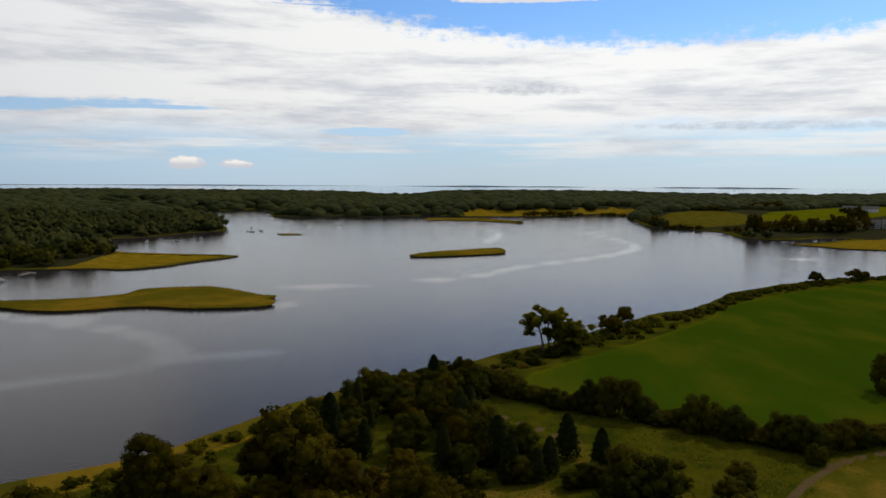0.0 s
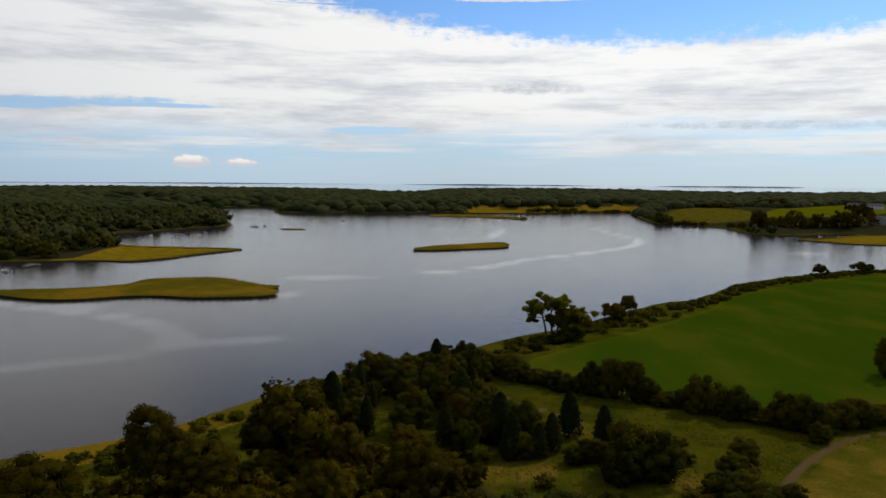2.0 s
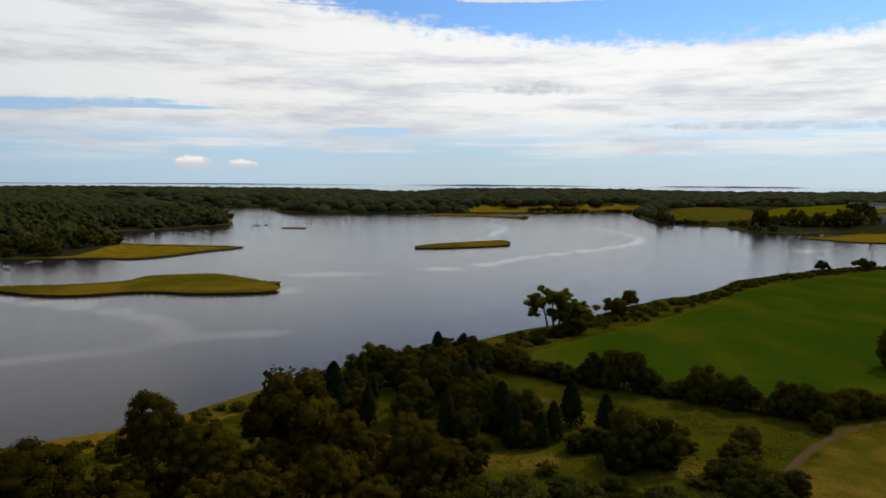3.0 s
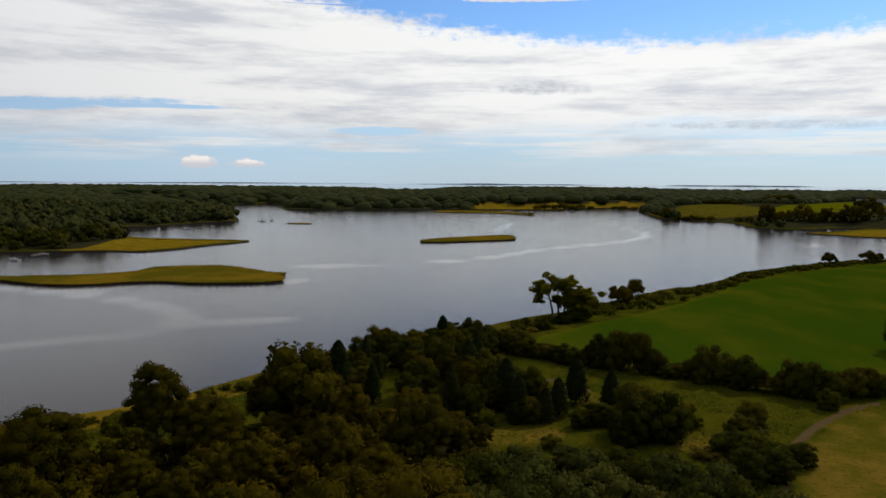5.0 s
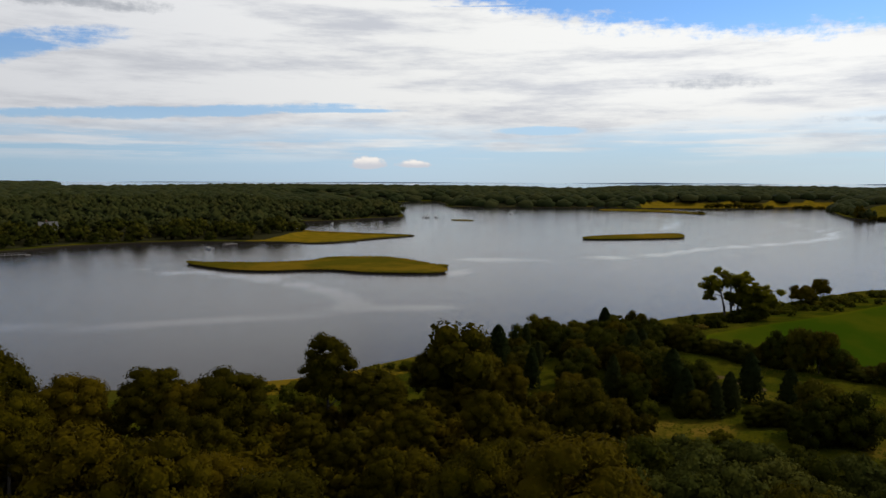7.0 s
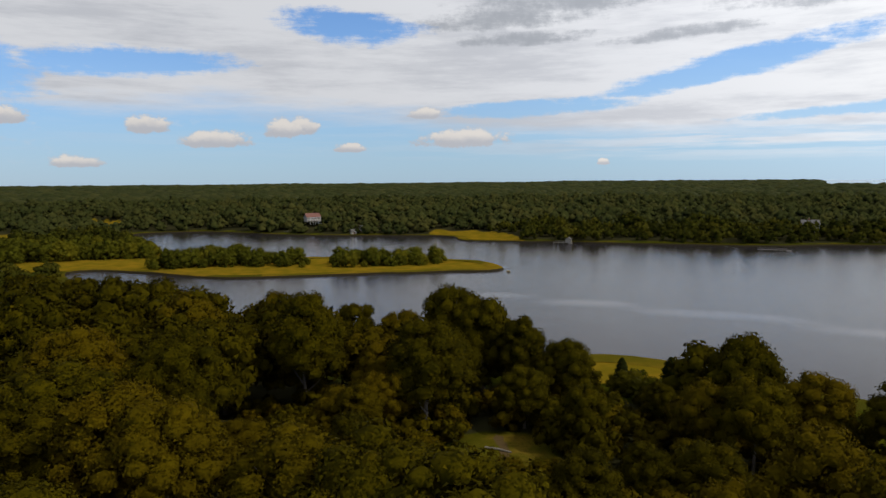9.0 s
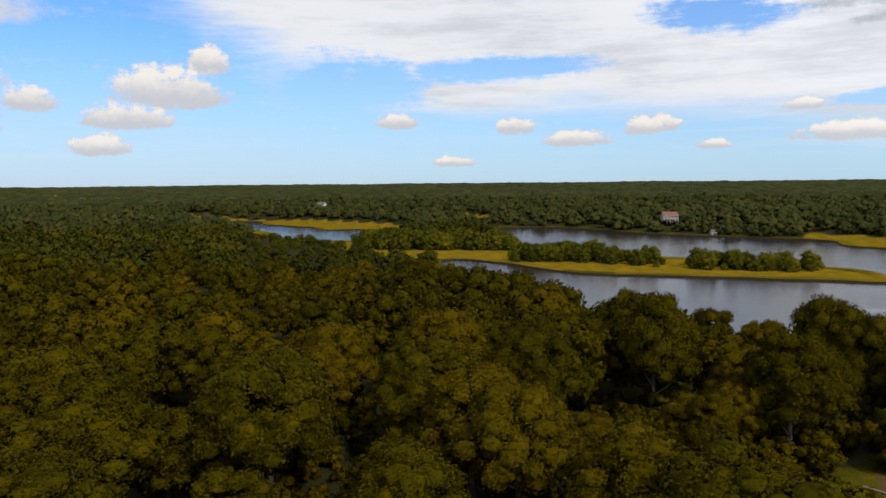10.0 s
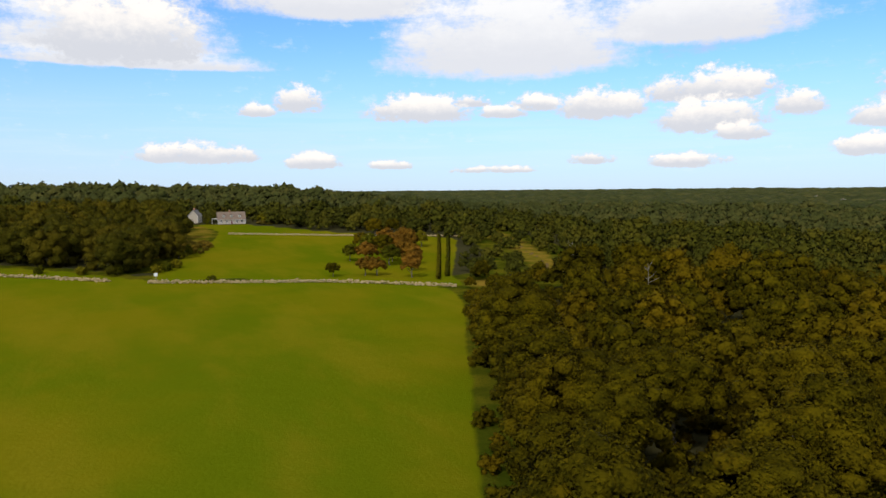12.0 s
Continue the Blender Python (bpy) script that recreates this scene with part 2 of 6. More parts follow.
def leaf_material(name, dark, mid, warm, glow=0.25, relief=0.0):
    """Leaves: hue by tree, by clump and by broad patches; shaded by the rounded form of their bough."""
    m, k, b = material(name)
    tree = k.add("ShaderNodeAttribute", attribute_name="tone").outputs["Fac"]
    ob = k.add("ShaderNodeObjectInfo").outputs["Random"]
    leaf = k.add("ShaderNodeNewGeometry").outputs["Random Per Island"]
    tone = k.math("FRACT", k.math("ADD", tree, ob))
    patch = k.noise(place_of(k), 0.45, 4.0)
    c = k.mix(k.math("ADD", k.math("MULTIPLY", leaf, 0.34), k.math("MULTIPLY", k.ramp(patch, 0.30, 0.70), 0.70)), dark, mid)
    c = k.mix(k.math("MULTIPLY", k.ramp(tone, 0.45, 1.0), 0.60), c, warm)
    c = k.mix(k.ramp(tone, 0.38, 0.0, 0.0, 0.5), c, dark)
    c = k.mix(k.ramp(leaf, 0.88, 1.0, 0.0, 0.28), c, warm)
    stand = k.noise(place_of(k), 0.014, 4.0)
    c = k.mix(k.ramp(stand, 0.44, 0.62, 0.0, 0.28), c, dark)
    k.plug(b.inputs["Base Color"], c)
    b.inputs["Roughness"].default_value = 0.85
    b.inputs["Specular IOR Level"].default_value = 0.02
    if relief:
        bump(k, b, k.noise(place_of(k), 0.75, 6.0, 0.7), 0.9, relief)
    else:
        bough = k.add("ShaderNodeVectorTransform", vector_type="NORMAL", convert_from="OBJECT", convert_to="WORLD")
        k.plug(bough.inputs[0], k.add("ShaderNodeAttribute", attribute_name="bough").outputs["Vector"])
        k.plug(b.inputs["Normal"], bough.outputs[0])
    tr = k.add("ShaderNodeBsdfTranslucent")
    k.plug(tr.inputs["Color"], c)
    mx = k.add("ShaderNodeMixShader")
    mx.inputs[0].default_value = glow
    k.plug(mx.inputs[1], b.outputs[0])
    k.plug(mx.inputs[2], tr.outputs[0])
    k.plug(m.node_tree.nodes["Material Output"].inputs["Surface"], mx.outputs[0])
    return m


LEAF = leaf_material("broad_leaves", (0.027, 0.024, 0.001), (0.098, 0.076, 0.002), (0.140, 0.090, 0.003), 0.12)
CEDAR = leaf_material("cedar_needles", (0.014, 0.020, 0.004), (0.036, 0.044, 0.009), (0.050, 0.052, 0.010), 0.1)
SHRUB = leaf_material("shrub_leaves", (0.036, 0.040, 0.003), (0.118, 0.114, 0.005), (0.176, 0.138, 0.006), 0.2)
AUTUMN = leaf_material("autumn_leaves", (0.095, 0.056, 0.007), (0.250, 0.125, 0.012), (0.330, 0.150, 0.018))
GOLDEN = leaf_material("golden_leaves", (0.090, 0.072, 0.010), (0.170, 0.125, 0.014), (0.240, 0.150, 0.016))
GREY_LEAF = leaf_material("olive_leaves", (0.034, 0.040, 0.006), (0.092, 0.095, 0.016), (0.120, 0.110, 0.018), 0.12)
# far_canopy: distance haze is painted in as paler, bluer leaf colours
FAR_LEAF = leaf_material("far_canopy", (0.024, 0.031, 0.009), (0.060, 0.066, 0.020), (0.076, 0.070, 0.021), 0.0, 0.5)
HEDGE_LEAF = leaf_material("hedge_leaves", (0.020, 0.024, 0.002), (0.074, 0.072, 0.004), (0.108, 0.084, 0.005), 0.12)
COPSE_LEAF = leaf_material("copse_leaves", (0.030, 0.031, 0.003), (0.096, 0.082, 0.006), (0.125, 0.094, 0.007))
SPIT_LEAF = leaf_material("spit_leaves", (0.060, 0.062, 0.006), (0.140, 0.136, 0.010), (0.180, 0.150, 0.010), 0.15)
WOOD_LEAF = leaf_material("wood_canopy", (0.027, 0.030, 0.004), (0.078, 0.076, 0.007), (0.100, 0.084, 0.008), 0.0)


# leaf colours with some blue distance haze painted in
HILL_LEAF = leaf_material("hill_canopy", (0.032, 0.038, 0.010), (0.066, 0.070, 0.017), (0.082, 0.074, 0.018), 0.0)


def bark_material():
    m, k, b = material("bark")
    n = k.noise(place_of(k), 6.0, 6.0)
    k.plug(b.inputs["Base Color"], k.mix(n, (0.05, 0.04, 0.03), (0.17, 0.14, 0.11)))
    b.inputs["Roughness"].default_value = 0.9
    bump(k, b, n, 0.6, 0.05)
    return m


BARK = bark_material()


def ground_material():
    """One sheet: woodland floor, mown fields, rough meadow, bare tracks, marsh, by cover weights on the sheet."""
    m, k, b = material("ground")
    p = place_of(k)
    cov = k.add("ShaderNodeVertexColor", layer_name="cover").outputs[0]
    sep = k.add("ShaderNodeSeparateColor")
    k.plug(sep.inputs[0], cov)
    field, meadow, marsh = sep.outputs
    dirt = k.add("ShaderNodeAttribute", attribute_name="dirt").outputs["Fac"]
    big, mid, fine = k.noise(p, 0.018, 4.0), k.noise(p, 0.14, 5.0), k.noise(p, 1.7, 6.0, 0.7)
    floor = k.mix(mid, (0.028, 0.030, 0.012), (0.055, 0.048, 0.020))
    drift = k.noise(k.add_scaled(p, (0.055, 0.020, 0.03)), 1.0, 5.0, 0.6)
    grass = k.mix(k.ramp(big, 0.38, 0.64), (0.098, 0.124, 0.002), (0.154, 0.138, 0.003))
    grass = k.mix(k.math("MULTIPLY", k.ramp(drift, 0.42, 0.66), 0.62), grass, (0.190, 0.152, 0.006))
    grass = k.mix(k.math("MULTIPLY", fine, 0.35), grass, (0.058, 0.084, 0.003))
    # darker, greener colours for the east field
    east_tone = k.add("ShaderNodeAttribute", attribute_name="east_tone").outputs["Fac"]
    east_grass = k.mix(k.ramp(drift, 0.40, 0.66), (0.044, 0.080, 0.003), (0.088, 0.098, 0.005))
    east_grass = k.mix(k.math("MULTIPLY", fine, 0.4), east_grass, (0.030, 0.056, 0.003))
    grass = k.mix(east_tone, grass, east_grass)
    rough = k.mix(k.ramp(mid, 0.32, 0.68), (0.034, 0.048, 0.003), (0.100, 0.091, 0.006))
    rough = k.mix(k.ramp(fine, 0.46, 0.72, 0.0, 0.6), rough, (0.030, 0.038, 0.003))
    straw = k.add("ShaderNodeAttribute", attribute_name="straw").outputs["Fac"]
    rough = k.mix(straw, rough, k.mix(k.ramp(mid, 0.35, 0.68), (0.105, 0.096, 0.008), (0.225, 0.142, 0.020)))
    rough = k.mix(k.math("MULTIPLY", straw, k.ramp(fine, 0.48, 0.68, 0.0, 0.55)), rough, (0.055, 0.050, 0.006))
    reed = k.mix(k.ramp(mid, 0.3, 0.7), (0.285, 0.175, 0.012), (0.165, 0.125, 0.008))
    earth = k.mix(fine, (0.095, 0.062, 0.026), (0.165, 0.112, 0.048))
    wob = k.math("MULTIPLY", k.math("SUBTRACT", mid, 0.5), 0.5)
    c = floor
    for w, col in ((meadow, rough), (field, grass), (marsh, reed), (dirt, earth)):
        c = k.mix(k.ramp(k.math("ADD", w, wob), 0.35, 0.65), c, col)
    k.plug(b.inputs["Base Color"], c)
    b.inputs["Roughness"].default_value = 0.95
    b.inputs["Specular IOR Level"].default_value = 0.0
    bump(k, b, k.math("ADD", fine, k.math("MULTIPLY", mid, 2.0)), 0.5, 0.35)
    return m


GROUND = ground_material()


def marsh_material(name, green, gold):
    m, k, b = material(name)
    p = place_of(k)
    big, mid, fine = k.noise(p, 0.03, 4.0), k.noise(p, 0.25, 5.0), k.noise(p, 2.2, 5.0, 0.7)
    c = k.mix(k.ramp(big, 0.40, 0.62), green, gold)
    c = k.mix(k.math("MULTIPLY", k.ramp(mid, 0.45, 0.75), 0.5), c, (0.085, 0.078, 0.007))
    c = k.mix(k.math("MULTIPLY", fine, 0.45), c, (0.05, 0.05, 0.012))
    k.plug(b.inputs["Base Color"], c)
    b.inputs["Roughness"].default_value = 0.95
    b.inputs["Specular IOR Level"].default_value = 0.0
    bump(k, b, k.math("ADD", fine, mid), 0.6, 0.3)
    return m


MARSH = marsh_material("marsh_grass", (0.140, 0.112, 0.007), (0.285, 0.175, 0.012))


def mud_material():
    m, k, b = material("peat_bank")
    n = k.noise(place_of(k), 1.2, 5.0)
    k.plug(b.inputs["Base Color"], k.mix(n, (0.020, 0.016, 0.008), (0.050, 0.040, 0.018)))
    b.inputs["Roughness"].default_value = 0.9
    b.inputs["Specular IOR Level"].default_value = 0.03
    bump(k, b, n, 0.8, 0.2)
    return m


MUD = mud_material()
BANK = marsh_material("bank_grass", (0.066, 0.067, 0.005), (0.120, 0.094, 0.007))


def water_material():
    m, k, b = material("river_water")
    p = place_of(k)
    calm = k.add("ShaderNodeAttribute", attribute_name="calm").outputs["Fac"]
    big = k.noise(p, 0.012, 4.0)
    calm = k.ramp(k.math("ADD", calm, k.math("MULTIPLY", k.math("SUBTRACT", k.noise(p, 0.05, 5.0), 0.5), 0.35)), 0.08, 0.95)
    k.plug(b.inputs["Base Color"], k.mix(big, (0.027, 0.023, 0.028), (0.039, 0.033, 0.039)))
    b.inputs["IOR"].default_value = 1.33
    k.plug(b.inputs["Roughness"], k.ramp(calm, 0.0, 1.0, 0.06, 0.045))
    k.plug(b.inputs["Specular IOR Level"], k.ramp(calm, 0.0, 1.0, 0.19, 0.46))
    ripple = k.noise(p, 1.3, 4.0, 0.6)
    n = k.add("ShaderNodeBump")
    k.plug(n.inputs["Strength"], k.ramp(calm, 0.0, 1.0, 0.24, 0.11))
    n.inputs["Distance"].default_value = 0.25
    k.plug(n.inputs["Height"], ripple)
    k.plug(b.inputs["Normal"], n.outputs[0])
    return m


WATER = water_material()


def plain(name, col, rough=0.7, var=0.12, scale=3.0, metal=0.0):
    m, k, b = material(name)
    n = k.noise(place_of(k), scale, 5.0)
    lo, hi = tuple(c * (1 - var) for c in col), tuple(min(1.0, c * (1 + var)) for c in col)
    k.plug(b.inputs["Base Color"], k.mix(n, lo, hi))
    b.inputs["Roughness"].default_value, b.inputs["Metallic"].default_value = rough, metal
    return m


# the blue of distance haze is painted into the islands' colour
DISTANT = plain("haze_coloured_shore", (0.26, 0.33, 0.42), 1.0, 0.1, 0.01)

# ---------------------------------------------------------------- plan of land and water
rng = np.random.default_rng(7)


def smooth(a, lo, hi):
    t = np.clip((np.asarray(a, float) - lo) / (hi - lo), 0, 1)
    return t * t * (3 - 2 * t)


def spline(points, step=4.0, closed=True, wobble=0.0, seed=1):
    """Catmull-Rom through the control points, resampled evenly and roughened."""
    p = np.array(points, float)
    n = len(p)
    out = []
    for i in range(n if closed else n - 1):
        a, b, c, d = (p[(i + j) % n] if closed else p[min(max(i + j, 0), n - 1)] for j in (-1, 0, 1, 2))
        m = max(2, int(np.hypot(*(c - b)) / step))
        t = np.linspace(0, 1, m, endpoint=False)[:, None]
        out.append(0.5 * (2 * b + (c - a) * t + (2 * a - 5 * b + 4 * c - d) * t ** 2 + (3 * b - a - 3 * c + d) * t ** 3))
    if not closed:
        out.append(p[-1:])
    q = np.concatenate(out)
    if wobble:
        q = q + np.array([[noise.noise((x * .07, y * .07, seed)) + .5 * noise.noise((x * .25, y * .25, seed + 9)),
                           noise.noise((x * .07, y * .07, seed + 50)) + .5 * noise.noise((x * .25, y * .25, seed + 70))] for x, y in q]) * wobble
    return q


def inside(poly, x, y):
    r = np.zeros(x.shape, bool)
    px, py = poly[:, 0], poly[:, 1]
    for i in range(len(poly)):
        x1, y1, x2, y2 = px[i - 1], py[i - 1], px[i], py[i]
        if y1 == y2:
            continue
        c = (y1 > y) != (y2 > y)
        r ^= c & (x < (x2 - x1) * (y - y1) / (y2 - y1) + x1)
    return r


def distance(poly, x, y, closed=True):
    """Distance of many points from a line of short steps."""
    a = poly if closed else poly[:-1]
    b = np.roll(poly, -1, 0) if closed else poly[1:]
    best = np.full(x.shape, 1e9)
    for (ax, ay), (bx, by) in zip(a, b):
        dx, dy = bx - ax, by - ay
        l2 = dx * dx + dy * dy + 1e-9
        t = np.clip(((x - ax) * dx + (y - ay) * dy) / l2, 0, 1)
        best = np.minimum(best, (x - ax - t * dx) ** 2 + (y - ay - t * dy) ** 2)
    return np.sqrt(best)


NEAR_SHORE = [(700, 560), (420, 470), (300, 415), (239, 388), (199, 375), (142, 335), (120, 312), (101, 286), (86, 276), (66, 257),
              (45, 233), (18, 208), (-6, 186), (-29, 164), (-39, 149), (-50, 132), (-65, 119), (-90, 106), (-118, 96), (-133, 82),
              (-138, 52), (-160, 25), (-205, 2), (-250, -20), (-300, -36)]
SPIT_SHORE = [(-345, -42), (-341, -22), (-315, 1), (-300, 15), (-293, 33), (-289, 61), (-280, 103), (-276, 128), (-284, 134), (-298, 136),
              (-314, 134), (-327, 118), (-352, 84), (-374, 44), (-405, 10), (-450, -12), (-520, -28), (-575, -34)]
WEST_SHORE = [(-600, -10), (-590, 28), (-557, 55), (-516, 92), (-481, 155), (-461, 178), (-424, 174), (-404, 200), (-383, 227), (-330, 287),
              (-312, 312), (-299, 350), (-274, 380), (-243, 393), (-201, 402), (-176, 402), (-164, 416), (-150, 449), (-137, 475), (-142, 482),
              (-175, 490), (-222, 500), (-270, 540), (-297, 590), (-282, 615), (-259, 642), (-243, 686), (-229, 707), (-218, 714)]
FAR_SHORE = [(-232, 770), (-268, 860), (-320, 975), (-430, 1180), (-437, 1212), (-372, 1240), (-329, 1280), (-262, 1110), (-245, 1030), (-182, 1034),
             (-71, 1062), (-21, 1095), (13, 1062), (54, 1062), (139, 1072), (188, 1114), (255, 1170), (283, 1150), (268, 1036), (248, 918),
             (239, 835), (259, 796), (278, 761), (286, 736), (276, 684), (284, 652), (303, 640), (350, 662), (372, 655), (318, 612),
             (290, 597), (301, 576), (320, 552), (400, 545), (700, 640)]
RIVER = spline(NEAR_SHORE + SPIT_SHORE + WEST_SHORE + FAR_SHORE, 5.0, True, 1.6)
LAGOON = spline([(-690, -306), (-690, -272), (-637, -242), (-596, -188), (-562, -166), (-572, -139), (-532, -121), (-464, -113),
                 (-466, -150), (-498, -182), (-542, -206), (-566, -226), (-620, -270)], 5.0, True, 2.0)
POND = spline([(-850, -505), (-845, -478), (-791, -440), (-765, -455), (-800, -490)], 6.0, True, 2.0)
BACK_POND = spline([(-690, 1455), (-655, 1545), (-565, 1345), (-598, 1300)], 8.0, True, 2.0)
WATERS = (RIVER, LAGOON, POND, BACK_POND)

# houses, landings and views kept free of trees: x, y, radius
CLEARINGS = [(-86, -436, 16), (-88, -424, 14), (-62, -448, 12), (-565, 103, 10), (-554, 101, 10), (-545, 99, 7), (-508, 121, 9), (-521, 132, 9),
             (-345, 377, 9), (-338, 370, 7), (-1250, -880, 26), (-1220, -862, 30), (-1024, -680, 18), (-1005, -612, 18),
             (-826, -247, 16), (-808, -242, 16), (588, 1036, 20), (609, 1037, 22), (420, 705, 14), (432, 704, 14), (-83, 39, 6.0), (-150, -212, 8), (-163, -228, 8), (-172, -246, 8), (-181, -268, 8), (-190, -290, 8), (-198, -310, 9), (-208, -340, 9)]
COPSE = [(-22, -300), (-8, -300), (8, -312), (30, -330), (75, -350), (85, -425), (10, -445), (-28, -420), (-30, -360)]
GROVE = [(-3, 64), (-3, 78), (4, 83), (11, 88), (22, 89), (27, 83), (31, 76), (32, 60), (12, 56)]
# open land: mown fields, rough meadow, marsh
FIELD_EAST = spline([(330, 395), (223, 358), (127, 300), (92, 253), (53, 211), (33, 192), (20, 176), (24, 162), (44, 142), (60, 131), (80, 127),
                     (140, 138), (330, 200)], 5.0)
MEADOW = spline([(14, 166), (24, 155), (44, 136), (58, 124), (60, 114), (47, 102), (40, 92), (33, 86), (22, 96), (12, 116), (4, 140)], 4.0)
FIELD_GOLD = spline([(49, 98), (58, 108), (72, 118), (120, 126), (300, 170), (340, 20), (120, 5), (48, 30), (36, 58), (37, 72), (42, 87)], 5.0)
FIELD_SOUTH = spline([(-22, -30), (-39, -66), (-70, -125), (-102, -193), (-77, -222), (-48, -239), (-23, -251), (23, -300), (120, -350),
                      (300, -300), (330, -20), (60, -12)], 5.0)
FIELD_UPPER = spline([(-24, -258), (-50, -244), (-104, -199), (-120, -225), (-160, -296), (-172, -330), (-128, -372), (-96, -425), (-66, -440),
                      (-70, -395), (-52, -330)], 5.0)
# scrubby slope between the tall wood and the water: no tall trees
NORTH_BANK = spline([(36, 50), (34, 68), (27, 80), (13, 86), (5, 100), (-9, 116), (-25, 114), (-31, 98), (-44, 101), (-50, 88), (-65, 84), (-83, 82),
                     (-88, 70), (-103, 66), (-119, 60), (-140, 66), (-140, 98), (-100, 118), (-60, 138), (-30, 178), (60, 268), (130, 335),
                     (340, 450), (340, 60), (50, 42)], 6.0)
THICKET = spline([(-29, 119), (-8, 121), (5, 112), (9, 128), (3, 146), (9, 158), (3, 178), (-8, 172), (-24, 152), (-32, 136)], 5.0)
MARSHES = [spline(p, 6.0) for p in (
    [(-345, -50), (-338, -20), (-312, 4), (-286, 62), (-272, 130), (-300, 142), (-335, 118), (-420, 20), (-470, -70), (-420, -125), (-350, -80)],
    [(-440, -100), (-520, -98), (-584, -90), (-605, -120), (-645, -178), (-690, -243), (-715, -297), (-760, -395), (-850, -530), (-880, -610), (-840, -565), (-765, -475), (-700, -372), (-600, -290), (-540, -225), (-455, -165)],
    [(-620, -40), (-700, -40), (-760, -80), (-740, -110), (-640, -70)],
    [(-425, 172), (-468, 168), (-500, 182), (-462, 212), (-405, 204)],
    [(-136, 470), (-150, 440), (-176, 402), (-205, 396), (-228, 396), (-214, 418), (-214, 448), (-218, 478), (-223, 500), (-180, 497), (-132, 484)],
    [(40, 1050), (52, 1165), (138, 1185), (240, 1215), (320, 1230), (296, 1090), (260, 1160), (180, 1100)],
    [(290, 600), (330, 640), (480, 620), (480, 540), (320, 548)],
    [(-30, 165), (-52, 130), (-66, 116), (-60, 110), (-44, 126), (-24, 152)],
    [(-100, 104), (-118, 99), (-140, 84), (-137, 66), (-114, 66), (-98, 84)])]
FARMS = [spline(p, 10.0) for p in (
    [(370, 830), (430, 838), (490, 868), (575, 935), (720, 1060), (800, 1220), (680, 1210), (513, 1070), (450, 1005)],
    [(560, 690), (700, 650), (780, 730), (640, 770)],
    [(255, 830), (286, 785), (334, 790), (403, 945), (400, 1085), (306, 1000)])]
EAST_OPEN = spline([(252, 850), (280, 770), (296, 668), (420, 640), (900, 700), (900, 1180), (690, 1225), (520, 1090), (420, 1095), (300, 1010)], 10.0)


def land_height(x, y):
    """Height of the ground sheet, below the water where there is water."""
    d = np.full(x.shape, 1e9)
    wet = np.zeros(x.shape, bool)
    for w in WATERS:
        d = np.minimum(d, distance(w, x, y))
        wet |= inside(w, x, y)
    r = np.hypot(x, y)
    az = np.degrees(np.arctan2(x, y))
    bank = np.interp(d, [0, 3, 9, 30, 80], [-0.8, 0.2, 0.8, 2.2, 3.6])
    south = np.interp(-y, [40, 240, 390, 480, 620, 800, 2200], [0, 5, 12.5, 17, 25, 31, 24]) * smooth(x, -460, -170)
    far = np.interp(r, [450, 800, 1500, 3000, 4600], [0, 4, 9, 15, 19])
    hills = np.array([noise.noise((a * .0022, b * .0022, 4.0)) for a, b in zip(x, y)]) * np.interp(r, [200, 900, 3000], [0.4, 2.0, 5.0])
    marsh = np.zeros(x.shape)
    for m in MARSHES:
        marsh = np.maximum(marsh, np.where(inside(m, x, y), 1.0, 0.0) * smooth(distance(m, x, y), 0, 8))
    h = bank + np.where(d < 1e8, (south + far * (1 - smooth(x, -460, -170) * smooth(-y, 40, 300)) + hills) * smooth(d, 4, 60), 0)
    h = h * (1 - marsh) + np.minimum(h, 0.7) * marsh
    # the open sea behind the woods
    coast = 2500 + 260 * np.sin(az * 0.21) - 500 * np.exp(-((az + 3.0) / 2.6) ** 2)
    sea = (az > -42) & (az < 40) & (r > coast)
    h = np.where(wet, -1.6, h)
    h = np.where(sea, -3.0, h)
    return h, d, wet, sea


def mesh_of(name, verts, faces, mats, smooth_faces=False, mat_index=None):
    """A mesh from arrays; faces: list of (n, k) integer arrays."""
    me = bpy.data.meshes.new(name)
    me.vertices.add(len(verts))
    me.vertices.foreach_set("co", np.asarray(verts, np.float32).ravel())
    faces = [np.asarray(f, np.int32) for f in faces if len(f)]
    idx = np.concatenate([f.ravel() for f in faces])
    tot = np.concatenate([np.full(len(f), f.shape[1], np.int32) for f in faces])
    me.loops.add(len(idx))
    me.loops.foreach_set("vertex_index", idx)
    me.polygons.add(len(tot))
    me.polygons.foreach_set("loop_start", np.concatenate([[0], np.cumsum(tot)[:-1]]).astype(np.int32))
    me.polygons.foreach_set("loop_total", tot)
    me.polygons.foreach_set("use_smooth", np.full(len(tot), smooth_faces))
    for m in mats:
        me.materials.append(m)
    if mat_index is not None:
        me.polygons.foreach_set("material_index", np.asarray(mat_index, np.int32))
    me.update(calc_edges=True)
    return me


def float_attribute(me, name, values):
    me.attributes.new(name, "FLOAT", "POINT").data.foreach_set("value", np.asarray(values, np.float32))


def grid_faces(n, m, wrap=False):
    """Quads of a grid of n rows of m points."""
    i, j = np.meshgrid(np.arange(n - 1), np.arange(m if wrap else m - 1), indexing="ij")
    j2 = (j + 1) % m
    return np.stack([i * m + j, i * m + j2, (i + 1) * m + j2, (i + 1) * m + j], -1).reshape(-1, 4)


def weight(polys, x, y, soft):
    w = np.zeros(x.shape)
    for p in polys:
        d = distance(p, x, y)
        w = np.maximum(w, np.clip(0.5 + np.where(inside(p, x, y), d, -d) / (2 * soft), 0, 1))
    return w


